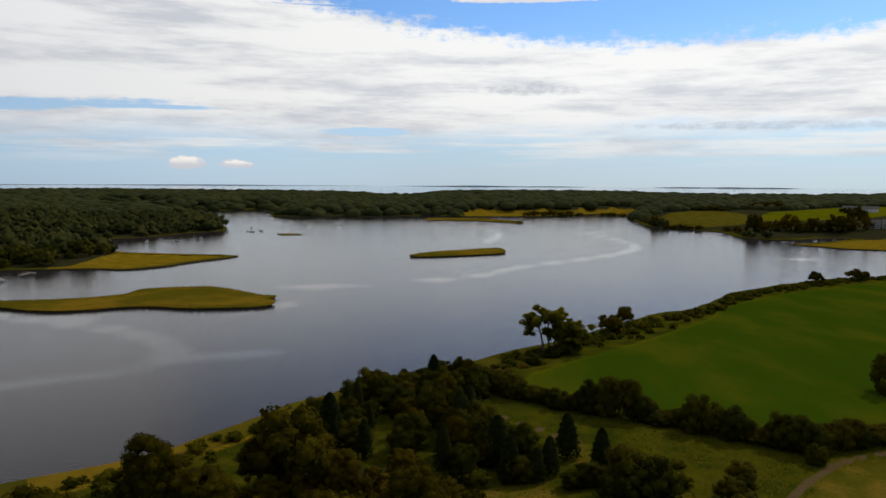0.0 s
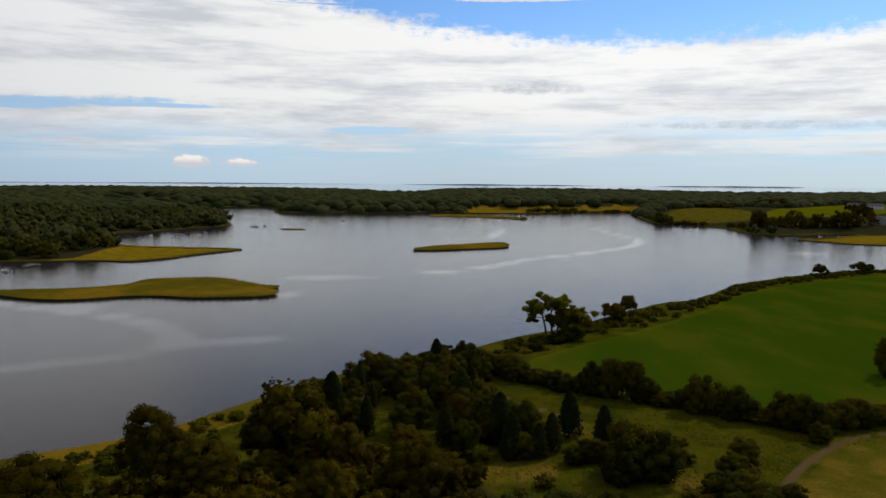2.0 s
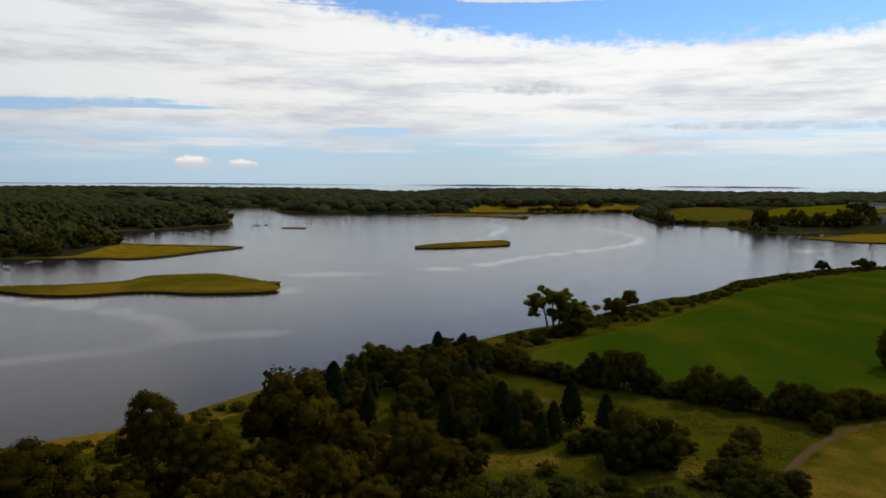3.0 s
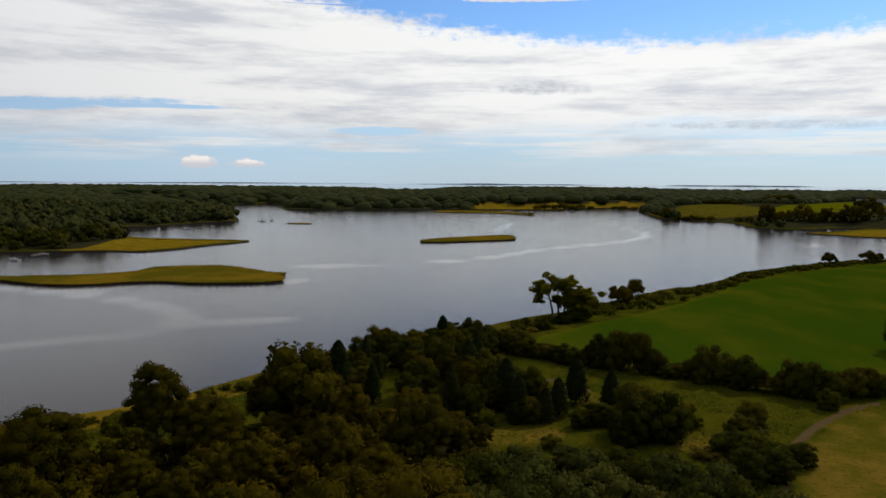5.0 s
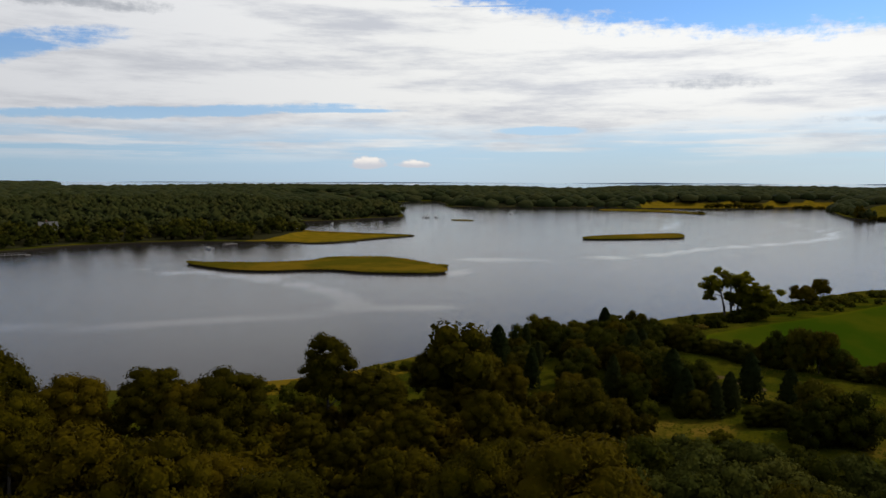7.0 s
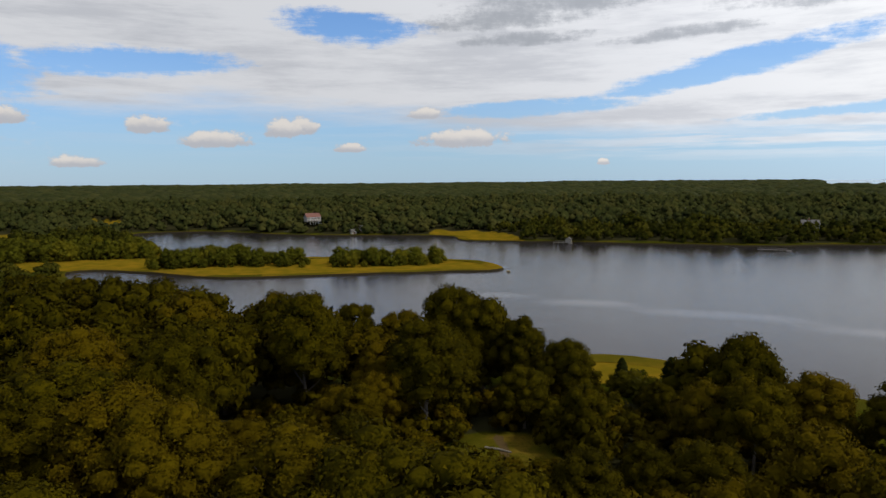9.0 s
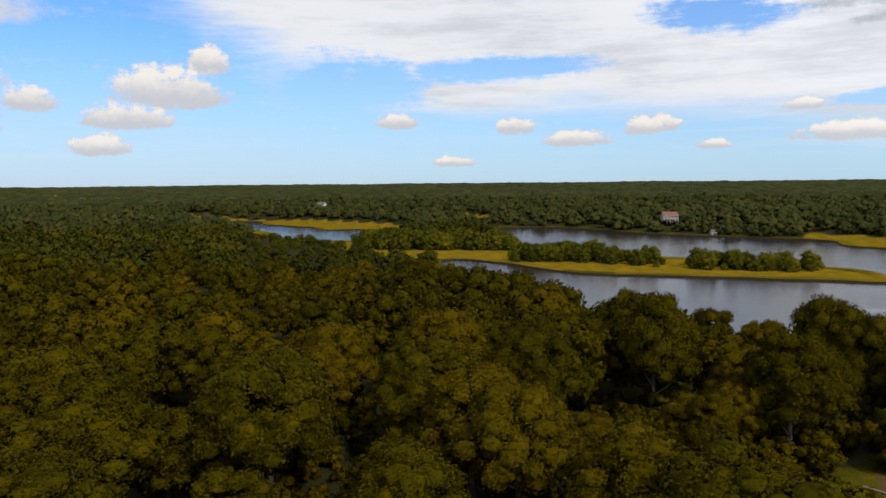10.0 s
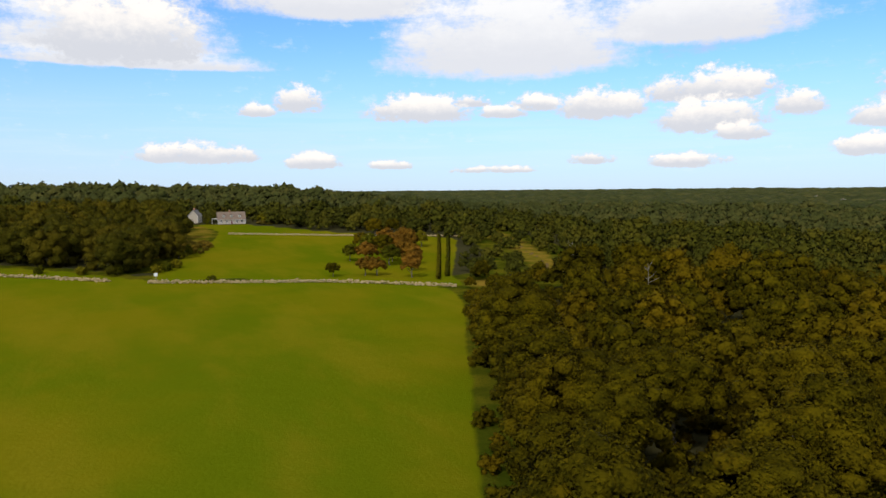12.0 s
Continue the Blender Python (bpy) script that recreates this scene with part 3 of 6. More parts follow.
TRACKS = [spline(p, 4.0, False) for p in (
    [(34, 62), (37, 76), (39.5, 83), (43.5, 91.5), (49, 100.5), (57.5, 110), (69, 119), (85, 124), (120, 129)],
    [(4, 152), (15, 139.5), (21, 131.5), (26, 125), (29, 121.5), (32, 117)],
    [(-76, 36), (-83, 39.5), (-89, 41)],
    [(-118, -200), (-140, -206), (-156, -218), (-170, -241), (-197, -308), (-223, -394)])]


SHEET = {}


def build_ground():
    az = np.radians(np.concatenate([np.arange(-190, 40, 0.4), np.arange(40, 170, 2.5)]))
    rad = np.concatenate([[4, 15], np.geomspace(28, 4930, 210)])
    a, r = np.meshgrid(az, rad, indexing="xy")
    x, y = (r * np.sin(a)).ravel(), (r * np.cos(a)).ravel()
    h, d, wet, sea = land_height(x, y)
    SHEET.update(az=np.degrees(az), rad=rad, h=h.reshape(len(rad), len(az)))
    me = mesh_of("ground", np.stack([x, y, h], 1), [grid_faces(len(rad), len(az), True)], [GROUND], True)
    field = weight([FIELD_EAST, FIELD_SOUTH, FIELD_UPPER] + FARMS[:2], x, y, 2.0)
    meadow = weight([MEADOW, FIELD_GOLD, NORTH_BANK] + FARMS[2:], x, y, 3.0)
    meadow = np.maximum(meadow, smooth(distance(FIELD_SOUTH, x, y), 9, 3) * 0.9)
    meadow = np.maximum(meadow, smooth(np.hypot(x + 83, y - 39), 11, 5))
    meadow = np.maximum(meadow, np.where(np.hypot(x, y) < 420, smooth(d, 40, 4), smooth(d, 16, 5)) * 0.9)
    meadow = np.maximum(meadow, smooth(distance(spline([(-26, -282), (-42, -330), (-54, -372), (-68, -425)], 6.0, False), x, y, False), 20, 12))
    meadow = np.maximum(meadow, smooth(distance(TRACKS[3], x, y, False), 26, 14))
    marsh = weight(MARSHES, x, y, 3.0)
    dirt = np.zeros(x.shape)
    for t in TRACKS:
        dirt = np.maximum(dirt, smooth(distance(t, x, y, False), 1.4, 0.2) * 0.85)
    col = me.color_attributes.new("cover", "FLOAT_COLOR", "POINT")
    col.data.foreach_set("color", np.stack([field, meadow, marsh, np.ones_like(x)], 1).astype(np.float32).ravel())
    float_attribute(me, "dirt", dirt)
    straw = np.maximum(weight([FIELD_GOLD], x, y, 2.0), 0.55 * weight(FARMS[2:], x, y, 4.0))
    straw = np.maximum(straw, smooth(distance(TRACKS[3], x, y, False), 9, 4))
    for cx, cy, cr in ((4, 104, 5.5), (9, 104, 5.5), (14, 105, 4.0), (35, 100, 4.5), (-83, 39.5, 8.5), (22, 124, 5.0), (25, 119, 5.0), (-42, -330, 10.0), (-48, -350, 11.0), (-54, -372, 11.0), (-60, -395, 11.0), (-66, -418, 10.0), (-36, -308, 9.0)):
        straw = np.maximum(straw, smooth(np.hypot(x - cx, y - cy), cr, cr * .5))
    float_attribute(me, "straw", straw)
    float_attribute(me, "east_tone", weight([FIELD_EAST], x, y, 2.0))
    return tagged(new("ground", me), "rolling land sheet of woods, mown fields and marsh", "ground", kind="structure")


build_ground()


def build_water():
    az = np.radians(np.concatenate([np.arange(-190, 40, 0.8), np.arange(40, 170, 6)]))
    rad = np.geomspace(40, 4940, 90)
    a, r = np.meshgrid(az, rad, indexing="xy")
    x, y = (r * np.sin(a)).ravel(), (r * np.cos(a)).ravel()
    z = 26.0 * np.clip((r.ravel() - 2300) / 2640, 0, 1) ** 1.5       # the sea meets the sky at its true height
    me = mesh_of("river", np.stack([x, y, z], 1), [grid_faces(len(rad), len(az), True)], [WATER], True)
    calm = np.zeros(x.shape)
    for pts, w in SLICKS:
        calm = np.maximum(calm, smooth(distance(spline(pts, 8.0, False), x, y, False), w * 1.7, 0.0) * 0.8)
    float_attribute(me, "calm", calm)
    return tagged(new("water", me), "calm grey tidal river with pale slicks", "water", kind="structure")


# calm streaks on the river: their lines and half widths
SLICKS = [([(-80, 332), (-51, 348), (-18, 359), (20, 388), (46, 428), (78, 461), (117, 502), (147, 552), (156, 621), (147, 733)], 7.0),
          ([(-170, 268), (-123, 246), (-103, 235), (-88, 221), (-77, 205), (-79, 194), (-100, 180), (-119, 166), (-148, 150), (-174, 132), (-230, 90)], 6.5),
          ([(-78, 200), (-66, 204), (-55, 207), (-40, 205)], 4.0), ([(235, 486), (253, 463), (276, 448)], 8.0), 
          ([(-126, 976), (-61, 926), (-16, 833), (40, 787), (52, 702), (36, 601)], 7.0),
          ([(-195, 262), (-150, 258), (-110, 268), (-70, 278), (-62, 300)], 6.0)]
build_water()


# ---------------------------------------------------------------- marsh islands and banks
def bank_strip(name, line, label, width=7.0, top=0.75, closed=True, flip=False, turf=None):
    """A low grassy bank with a peaty edge, swept along a shore line; it leans inland."""
    n = len(line)
    tang = (np.roll(line, -1, 0) - np.roll(line, 1, 0)) if closed else np.gradient(line, axis=0)
    nrm = np.stack([-tang[:, 1], tang[:, 0]], 1)
    nrm /= np.linalg.norm(nrm, axis=1, keepdims=True) + 1e-9
    if flip:
        nrm = -nrm
    profile = [(-0.5, -0.6), (0.0, top * 0.55), (0.35, top), (1.6, top * 1.1), (width * 0.5, top * 1.2), (width, top * 0.9)]
    rows = []
    for i, (o, z) in enumerate(profile):
        p = line + nrm * o
        zz = np.array([z + (0.14 * noise.noise((a * .4, b * .4, i)) if i > 0 else 0) for a, b in p])
        rows.append(np.column_stack([p, zz]))
    v = np.stack(rows, 0).reshape(-1, 3)
    f = grid_faces(len(profile), n, closed)
    per = n if closed else n - 1
    wet_turf = np.zeros(len(line), bool)
    for m in MARSHES:
        q = line + nrm * 4.0
        wet_turf |= inside(m, q[:, 0], q[:, 1])
    row = np.where(wet_turf[:per], 2, 1)
    mi = np.concatenate([np.zeros(2 * per, int), row, row, row])
    me = mesh_of(name, v, [f], [MUD, turf, MARSH], True, mi)
    return tagged(new(name, me), label, "bank", kind="structure")


def clockwise(p):
    x, y = p[:, 0], p[:, 1]
    return np.sum(x * np.roll(y, -1) - y * np.roll(x, -1)) < 0


for _name, _line, _label in (("river_bank", RIVER, "grassy river bank with a dark peat edge"),
                             ("lagoon_bank", LAGOON, "golden marsh edge round a lagoon")):
    bank_strip(_name, _line, _label, flip=not clockwise(_line), turf=BANK if _line is RIVER else MARSH)


def tufts(x, y, z, turn, w, h, g):
    """Small leaning three-sided tufts of grass: verts and triangles."""
    n = len(x)
    foot = [np.column_stack([x + np.cos(turn + i * 2.0944) * w, y + np.sin(turn + i * 2.0944) * w, z]) for i in range(3)]
    tip = np.column_stack([x + g.normal(0, .15, n), y + g.normal(0, .15, n), z + h])
    v = np.stack(foot + [tip], 1).reshape(-1, 3)
    k = 4 * np.arange(n)[:, None]
    return v, np.concatenate([k + np.array([[i, (i + 1) % 3, 3]]) for i in range(3)])


def marsh_island(points, label, top=0.9, hump=0.0, seed=3, step=2.5):
    """A flat island of marsh grass: peat rim, domed turf and standing tufts."""
    line = spline(points, step, True, 0.9, seed)
    if clockwise(line):
        line = line[::-1]
    c = line.mean(0)
    base = tagged(new("marsh_island"), label, "marsh island", "marsh islands in the river")
    base.location = (c[0], c[1], 0)
    loc = line - c
    n = len(loc)
    tang = np.roll(loc, -1, 0) - np.roll(loc, 1, 0)
    nrm = np.stack([-tang[:, 1], tang[:, 0]], 1)
    nrm /= np.linalg.norm(nrm, axis=1, keepdims=True) + 1e-9
    rows = [(0.25, -0.5), (0.0, top * 0.3), (-0.15, top * 0.72)]
    v = np.concatenate([np.column_stack([loc - nrm * o, np.full(n, z)]) for o, z in rows])
    me = mesh_of("peat_edge", v, [grid_faces(3, n, True)], [MUD], True)
    rim = new("peat_edge", me)
    rim.parent = base
    # turf: rings drawn in towards the spine of the island
    spine = np.stack([np.linspace(loc[:, 0].min(), loc[:, 0].max(), 60), np.zeros(60)], 1)
    for i, x in enumerate(spine[:, 0]):
        near = loc[np.abs(loc[:, 0] - x) < max(4.0, np.ptp(loc[:, 0]) / 40)]
        spine[i, 1] = (near[:, 1].min() + near[:, 1].max()) / 2
    spine[:, 0] *= 0.97
    target = np.stack([loc[:, 0] * 0.97, np.interp(loc[:, 0] * 0.97, spine[:, 0], spine[:, 1])], 1)
    rings = [(0.0, 0.72), (0.06, 1.0), (0.2, 1.06), (0.45, 1.12), (0.75, 1.2), (1.0, 1.2)]
    out = []
    for t, k in rings:
        p = loc * (1 - t) + target * t
        z = [top * k + hump * t + 0.2 * noise.noise((a * .15, b * .15, seed)) + (0.12 * noise.noise((a * .9, b * .9, seed)) if t else 0) for a, b in p]
        out.append(np.column_stack([p, z]))
    me = mesh_of("turf", np.concatenate(out), [grid_faces(len(rings), n, True)], [MARSH], True)
    turf = new("turf", me)
    turf.parent = base
    # standing grass: small blades all over
    m = int(min(9000, 6 * np.ptp(loc[:, 0]) * np.ptp(loc[:, 1]) ** 0.5 + 12 * n))
    pick = rng.integers(0, n, m)
    t = rng.random(m) ** 1.6
    p = loc[pick] * (1 - t[:, None]) + target[pick] * t[:, None] + rng.normal(0, 0.4, (m, 2)) * (t[:, None] > 0.02)
    a = rng.random(m) * 6.283
    w, h = rng.uniform(.25, .6, m), rng.uniform(.25, .55, m)
    z = top * 1.0 + hump * t - 0.05
    v, f = tufts(p[:, 0], p[:, 1], z, a, w * 1.3, h * 0.8, rng)
    me = mesh_of("grass", v, [f], [MARSH], True)
    me.normals_split_custom_set_from_vertices([(0, 0, 1)] * len(v))
    g = tagged(new("grass", me), kind="stuff")
    g.parent = base
    return base


marsh_island([(-69, 288), (-77, 281), (-98, 278), (-121, 281), (-149, 270), (-178, 281), (-190, 291), (-177, 293), (-155, 299), (-139, 311),
              (-136, 327), (-127, 333), (-113, 337), (-100, 331), (-83, 315), (-73, 309), (-76, 299)],
             "long golden-green marsh grass island in the river", 0.9, 0.3, 3)
marsh_island([(-22, 484), (-9, 480), (18, 492), (40, 505), (44, 520), (41, 545), (26, 538), (10, 526), (-10, 510)],
             "narrow green marsh islet with a pale mud edge", 0.9, 0.2, 5)
marsh_island([(-22, 962), (11, 948), (48, 938), (78, 905), (96, 890), (98, 905), (86, 950), (51, 992), (12, 1015), (-16, 1002)],
             "thin far marsh islet with dark shrubs", 0.8, 0.0, 8, 5.0)
marsh_island([(-158, 686), (-146, 674), (-134, 679), (-146, 692)], "small dark mud bar in open water", 0.35, 0.0, 9, 3.0)


# ---------------------------------------------------------------- foliage
def icosphere(level):
    bm = bmesh.new()
    bmesh.ops.create_icosphere(bm, subdivisions=level, radius=1.0)
    v = np.array([p.co[:] for p in bm.verts])
    f = np.array([[p.index for p in q.verts] for q in bm.faces])
    bm.free()
    return v, f


ICO1 = icosphere(1)      # 20 faces
OCTA = (np.array([(1, 0, 0), (0, 1, 0), (-1, 0, 0), (0, -1, 0), (0, 0, 1), (0, 0, -1)], float),
        np.array([(0, 1, 4), (1, 2, 4), (2, 3, 4), (3, 0, 4), (1, 0, 5), (2, 1, 5), (3, 2, 5), (0, 3, 5)]))


def cards(pos, nrm, size, g, fine=False):
    """Small bent leaf clumps: one ragged quad each, or one leaf-shaped triangle."""
    n = len(pos)
    nrm = nrm + g.normal(0, 0.34, (n, 3))
    nrm /= np.linalg.norm(nrm, axis=1, keepdims=True) + 1e-9
    t = np.cross(nrm, g.normal(0, 1, (n, 3)))
    t /= np.linalg.norm(t, axis=1, keepdims=True) + 1e-9
    b = np.cross(nrm, t)
    s = (size * g.uniform(0.6, 1.4, n))[:, None]
    k = g.uniform(0.55, 1.15, (n, 4, 1))
    bend = nrm * s * 0.25
    if fine:
        v = np.stack([pos + t * s * k[:, 0] * 1.2 - bend, pos - t * s * k[:, 1] + b * s * k[:, 2] * .7, pos - t * s * k[:, 3] * .6 - b * s * .9 + bend], 1)
        return v.reshape(-1, 3), np.arange(3 * n).reshape(-1, 3)
    v = np.stack([pos + t * s * k[:, 0] - bend, pos + b * s * k[:, 1] * .8 + bend, pos - t * s * k[:, 2] - bend, pos - b * s * k[:, 3] * .8 + bend], 1)
    return v.reshape(-1, 3), np.arange(4 * n).reshape(-1, 4)


def unit(v):
    return v / (np.linalg.norm(v, axis=-1, keepdims=True) + 1e-9)


def crown_arrays(seed, radius, height, base, lobes, count, size, squat=1.0, core=0.74, fine=False, ball=None, low=-0.25, lift=0.2):
    """A broad-leaved crown: lobes over a dome, each set with leaf clumps. Returns verts, quads, tris, bough directions."""
    g = np.random.default_rng(seed)
    c, rr = [], []
    for i in range(lobes):
        u = (i + 0.5) / lobes
        el = math.asin(min(1.0, low + (0.95 - low) * u))
        a = i * 2.39996 + g.uniform(-.4, .4)
        k = g.uniform(0.52, 0.92)
        c.append((math.cos(el) * math.cos(a) * radius * k, math.cos(el) * math.sin(a) * radius * k,
                  base + height * (0.42 + 0.44 * math.sin(el) * g.uniform(.8, 1.12))))
        rr.append(radius * g.uniform(0.20, 0.40) * min(1.0, (32 / lobes) ** 0.4))
    c.append((0, 0, base + height * 0.45))
    rr.append(radius * 0.62)
    c, rr = np.array(c), np.array(rr)
    vs, qs, ts, ns, off = [], [], [], [], 0
    share = np.maximum(4, (count * rr ** 2 / np.sum(rr ** 2)).astype(int))
    mid = np.array([0, 0, base + height * 0.4])
    for (p, r, m) in zip(c, rr, share):
        d = g.normal(0, 1, (m * 2, 3))
        d /= np.linalg.norm(d, axis=1, keepdims=True)
        out = (p - mid) / (np.linalg.norm(p - mid) + 1e-6)
        d = d[(d @ out) + d[:, 2] * 0.6 > -0.35][:m]
        bumpy = 1 + 0.16 * np.sin(d[:, 0] * 7 + seed) * np.sin(d[:, 1] * 8) + g.normal(0, .11, len(d))
        q = p + d * np.array([1, 1, 0.85 * squat]) * r * bumpy[:, None]
        keep = np.ones(len(q), bool)
        for p2, r2 in zip(c, rr):
            if p2 is not p:
                keep &= np.linalg.norm((q - p2) / np.array([1, 1, .85 * squat]), axis=1) > r2 * 0.80
        q, d = q[keep], d[keep]
        v, f = cards(q, d, size, g, fine)
        bough = unit(0.75 * d + 0.45 * unit(q - mid) + np.array([0, 0, lift]) + g.normal(0, .30, d.shape))
        vs.append(v), qs.append(f + off), ns.append(np.repeat(bough, len(v) // max(1, len(q)), 0))
        off += len(v)
    if core > 0:
        for p, r in zip(c, rr):
            v, f = ball or ICO1
            w = v * (1 + g.normal(0, .08, (len(v), 1))) * np.array([1, 1, .85 * squat]) * r * core + p
            vs.append(w), ts.append(f + off), ns.append(unit(0.75 * v + 0.45 * unit(w - mid) + np.array([0, 0, lift])))
            off += len(w)
    return np.concatenate(vs), np.concatenate(qs), (np.concatenate(ts) if ts else np.zeros((0, 3), int)), np.concatenate(ns)


def cedar_arrays(seed, radius, height, count, size):
    g = np.random.default_rng(seed)
    u = g.random(count) ** 0.8
    a = g.random(count) * 6.283
    prof = (1 - u) ** 0.5 * (0.88 + 0.12 * np.sin(u * 38 + 2 * np.sin(a * 3)))
    r = radius * prof * g.uniform(.75, 1.08, count)
    pos = np.stack([r * np.cos(a), r * np.sin(a), 0.5 + u * (height - .5)], 1)
    v, q = cards(pos, np.stack([np.cos(a), np.sin(a), np.full(count, .5)], 1), size, g)
    iv, f = ICO1
    core = iv * np.array([radius * .62, radius * .62, height * .40]) + np.array([0, 0, height * .42])
    core[:, :2] *= (1.25 - 0.9 * core[:, 2:] / height)
    out = unit(np.stack([np.cos(a), np.sin(a), 0.4 + 0.2 * np.sin(u * 38)], 1) + g.normal(0, .2, (count, 3)))
    return np.concatenate([v, core]), q, f + len(v), np.concatenate([np.repeat(out, 4, 0), unit(iv + np.array([0, 0, .2]))])


def direction_attribute(me, values):
    me.attributes.new("bough", "FLOAT_VECTOR", "POINT").data.foreach_set("vector", np.asarray(values, np.float32).ravel())


def leaf_mesh(name, arrays, mat, tone):
    v, q, t, n = arrays
    me = mesh_of(name, v, [q, t], [mat], True)
    direction_attribute(me, n)
    float_attribute(me, "tone", np.full(len(v), tone))
    return me


def tube(path, radii, sides=7):
    """A bent tapering tube: verts and quads."""
    path = np.asarray(path, float)
    a = np.linspace(0, 2 * np.pi, sides, endpoint=False)
    rows = []
    for i, (p, r) in enumerate(zip(path, radii)):
        t = path[min(i + 1, len(path) - 1)] - path[max(i - 1, 0)]
        t /= np.linalg.norm(t) + 1e-9
        u = np.cross(t, (0.3, 1, 0.1))
        u /= np.linalg.norm(u)
        w = np.cross(t, u)
        rows.append(p + r * (np.cos(a)[:, None] * u + np.sin(a)[:, None] * w))
    return np.concatenate(rows), grid_faces(len(path), sides, True)


def trunk_mesh(seed, height, radius, spread):
    g = np.random.default_rng(seed)
    top = height * 0.62
    vs, fs, off = [], [], 0
    z = np.linspace(-0.6, top, 6)
    lean = g.normal(0, .04, 2)
    path = np.stack([lean[0] * z + g.normal(0, .08, 6), lean[1] * z + g.normal(0, .08, 6), z], 1)
    parts = [(path, np.interp(z, [-.6, .5, top], [radius * 1.5, radius, radius * .4]))]
    for i in range(6):
        s = path[2] * (1 - i / 7) + path[-1] * (i / 7)
        a = i * 2.4 + g.uniform(-.3, .3)
        e = s + np.array([math.cos(a) * spread * .7, math.sin(a) * spread * .7, height * g.uniform(.18, .34)])
        m = (s + e) / 2 + np.array([0, 0, -height * .02])
        parts.append((np.array([s, m, e]), [radius * .45, radius * .28, radius * .08]))
    for p, r in parts:
        v, f = tube(p, r, 6)
        vs.append(v), fs.append(f + off)
        off += len(v)
    return mesh_of("trunk", np.concatenate(vs), [np.concatenate(fs)], [BARK], True)


def make_tree(name, arrays, mat, trunk, label, category, group, tone):
    base = tagged(new(name), label, category, group)
    t = new("trunk", trunk)
    t.parent = base
    c = new("crown", leaf_mesh("crown", arrays, mat, tone))
    c.parent = base
    base.location = (0, 0, -200)
    return base


def at_height(x, y):
    """Height of the ground sheet under a place."""
    a, r = math.degrees(math.atan2(x, y)), math.hypot(x, y)
    az, rad, h = SHEET["az"], SHEET["rad"], SHEET["h"]
    if a > az[-1]:
        a -= 360
    i = min(max(int(np.searchsorted(az, a)) - 1, 0), len(az) - 2)
    j = min(max(int(np.searchsorted(rad, r)) - 1, 0), len(rad) - 2)
    u, v = (a - az[i]) / (az[i + 1] - az[i]), (r - rad[j]) / (rad[j + 1] - rad[j])
    return float((h[j, i] * (1 - u) + h[j, i + 1] * u) * (1 - v) + (h[j + 1, i] * (1 - u) + h[j + 1, i + 1] * u) * v)


# unit trees: radius about 5, height about 13
TREES = []
for i in range(8):
    r_, h_, b_ = (5.2, 12.0, 1.3) if i % 3 else (4.4, 13.2, 1.2)
    TREES.append((crown_arrays(20 + i, r_, h_, b_, 56 + i % 4 * 6, 12500, 0.142, 1.0, 0.82, True), trunk_mesh(40 + i, 13.0, .26, 4.0), i / 8))
MID_TREES = [crown_arrays(60 + i, 5.5, 11.4, 1.0, 18 + i % 3, 1450, 0.36, 1.0, 0.82, True) for i in range(6)]
LOW_TREES = [crown_arrays(80 + i, 6.6, 10.6, 0.2, 9 + i % 3, 340, 0.66, 1.0, 0.9, True, OCTA, -0.6, 0.5) for i in range(7)]
DOT_TREES = [crown_arrays(90 + i, 7.6, 9.2, 0.0, 6, 50, 1.0, 1.0, 1.12, True, OCTA, -0.5, 0.9) for i in range(7)]


def joined(name, variants, pts, scales, mat, label, tones=None, seed=5, category="woodland"):
    """Many far crowns in one mesh."""
    g = np.random.default_rng(seed)
    vs, qs, ts, tn, ns, off = [], [], [], [], [], 0
    for i, ((x, y, z), s) in enumerate(zip(pts, scales)):
        v, q, t, d = variants[g.integers(len(variants))]
        a = g.random() * 6.283
        ca, sa = math.cos(a), math.sin(a)
        w = v * s
        w = np.stack([w[:, 0] * ca - w[:, 1] * sa + x, w[:, 0] * sa + w[:, 1] * ca + y, w[:, 2] + z], 1)
        vs.append(w), qs.append(q + off), ts.append(t + off)
        ns.append(np.stack([d[:, 0] * ca - d[:, 1] * sa, d[:, 0] * sa + d[:, 1] * ca, d[:, 2]], 1))
        tn.append(np.full(len(w), g.random() if tones is None else tones[i]))
        off += len(w)
    me = mesh_of(name, np.concatenate(vs), [np.concatenate(qs), np.concatenate(ts)], [mat], True)
    float_attribute(me, "tone", np.concatenate(tn))
    direction_attribute(me, np.concatenate(ns))
    return tagged(new(name, me), label, category, kind="stuff")


CLUMPS = [spline(p, 5.0) for p in (
    [(-313, 67), (-307, 86), (-303, 107), (-316, 115), (-325, 104), (-331, 86), (-326, 70)],
    [(-319, 53), (-327, 40), (-337, 12), (-337, -8), (-352, -4), (-361, 18), (-346, 42), (-334, 56)],
    [(-399, -94), (-393, -70), (-395, -41), (-392, -12), (-408, -9), (-423, -30), (-434, -70), (-438, -96), (-420, -104)])]
OPEN = [NORTH_BANK, EAST_OPEN, FIELD_EAST, MEADOW, FIELD_GOLD, FIELD_SOUTH, FIELD_UPPER] + MARSHES + FARMS + [spline(GROVE, 4.0), spline(COPSE, 8.0)]


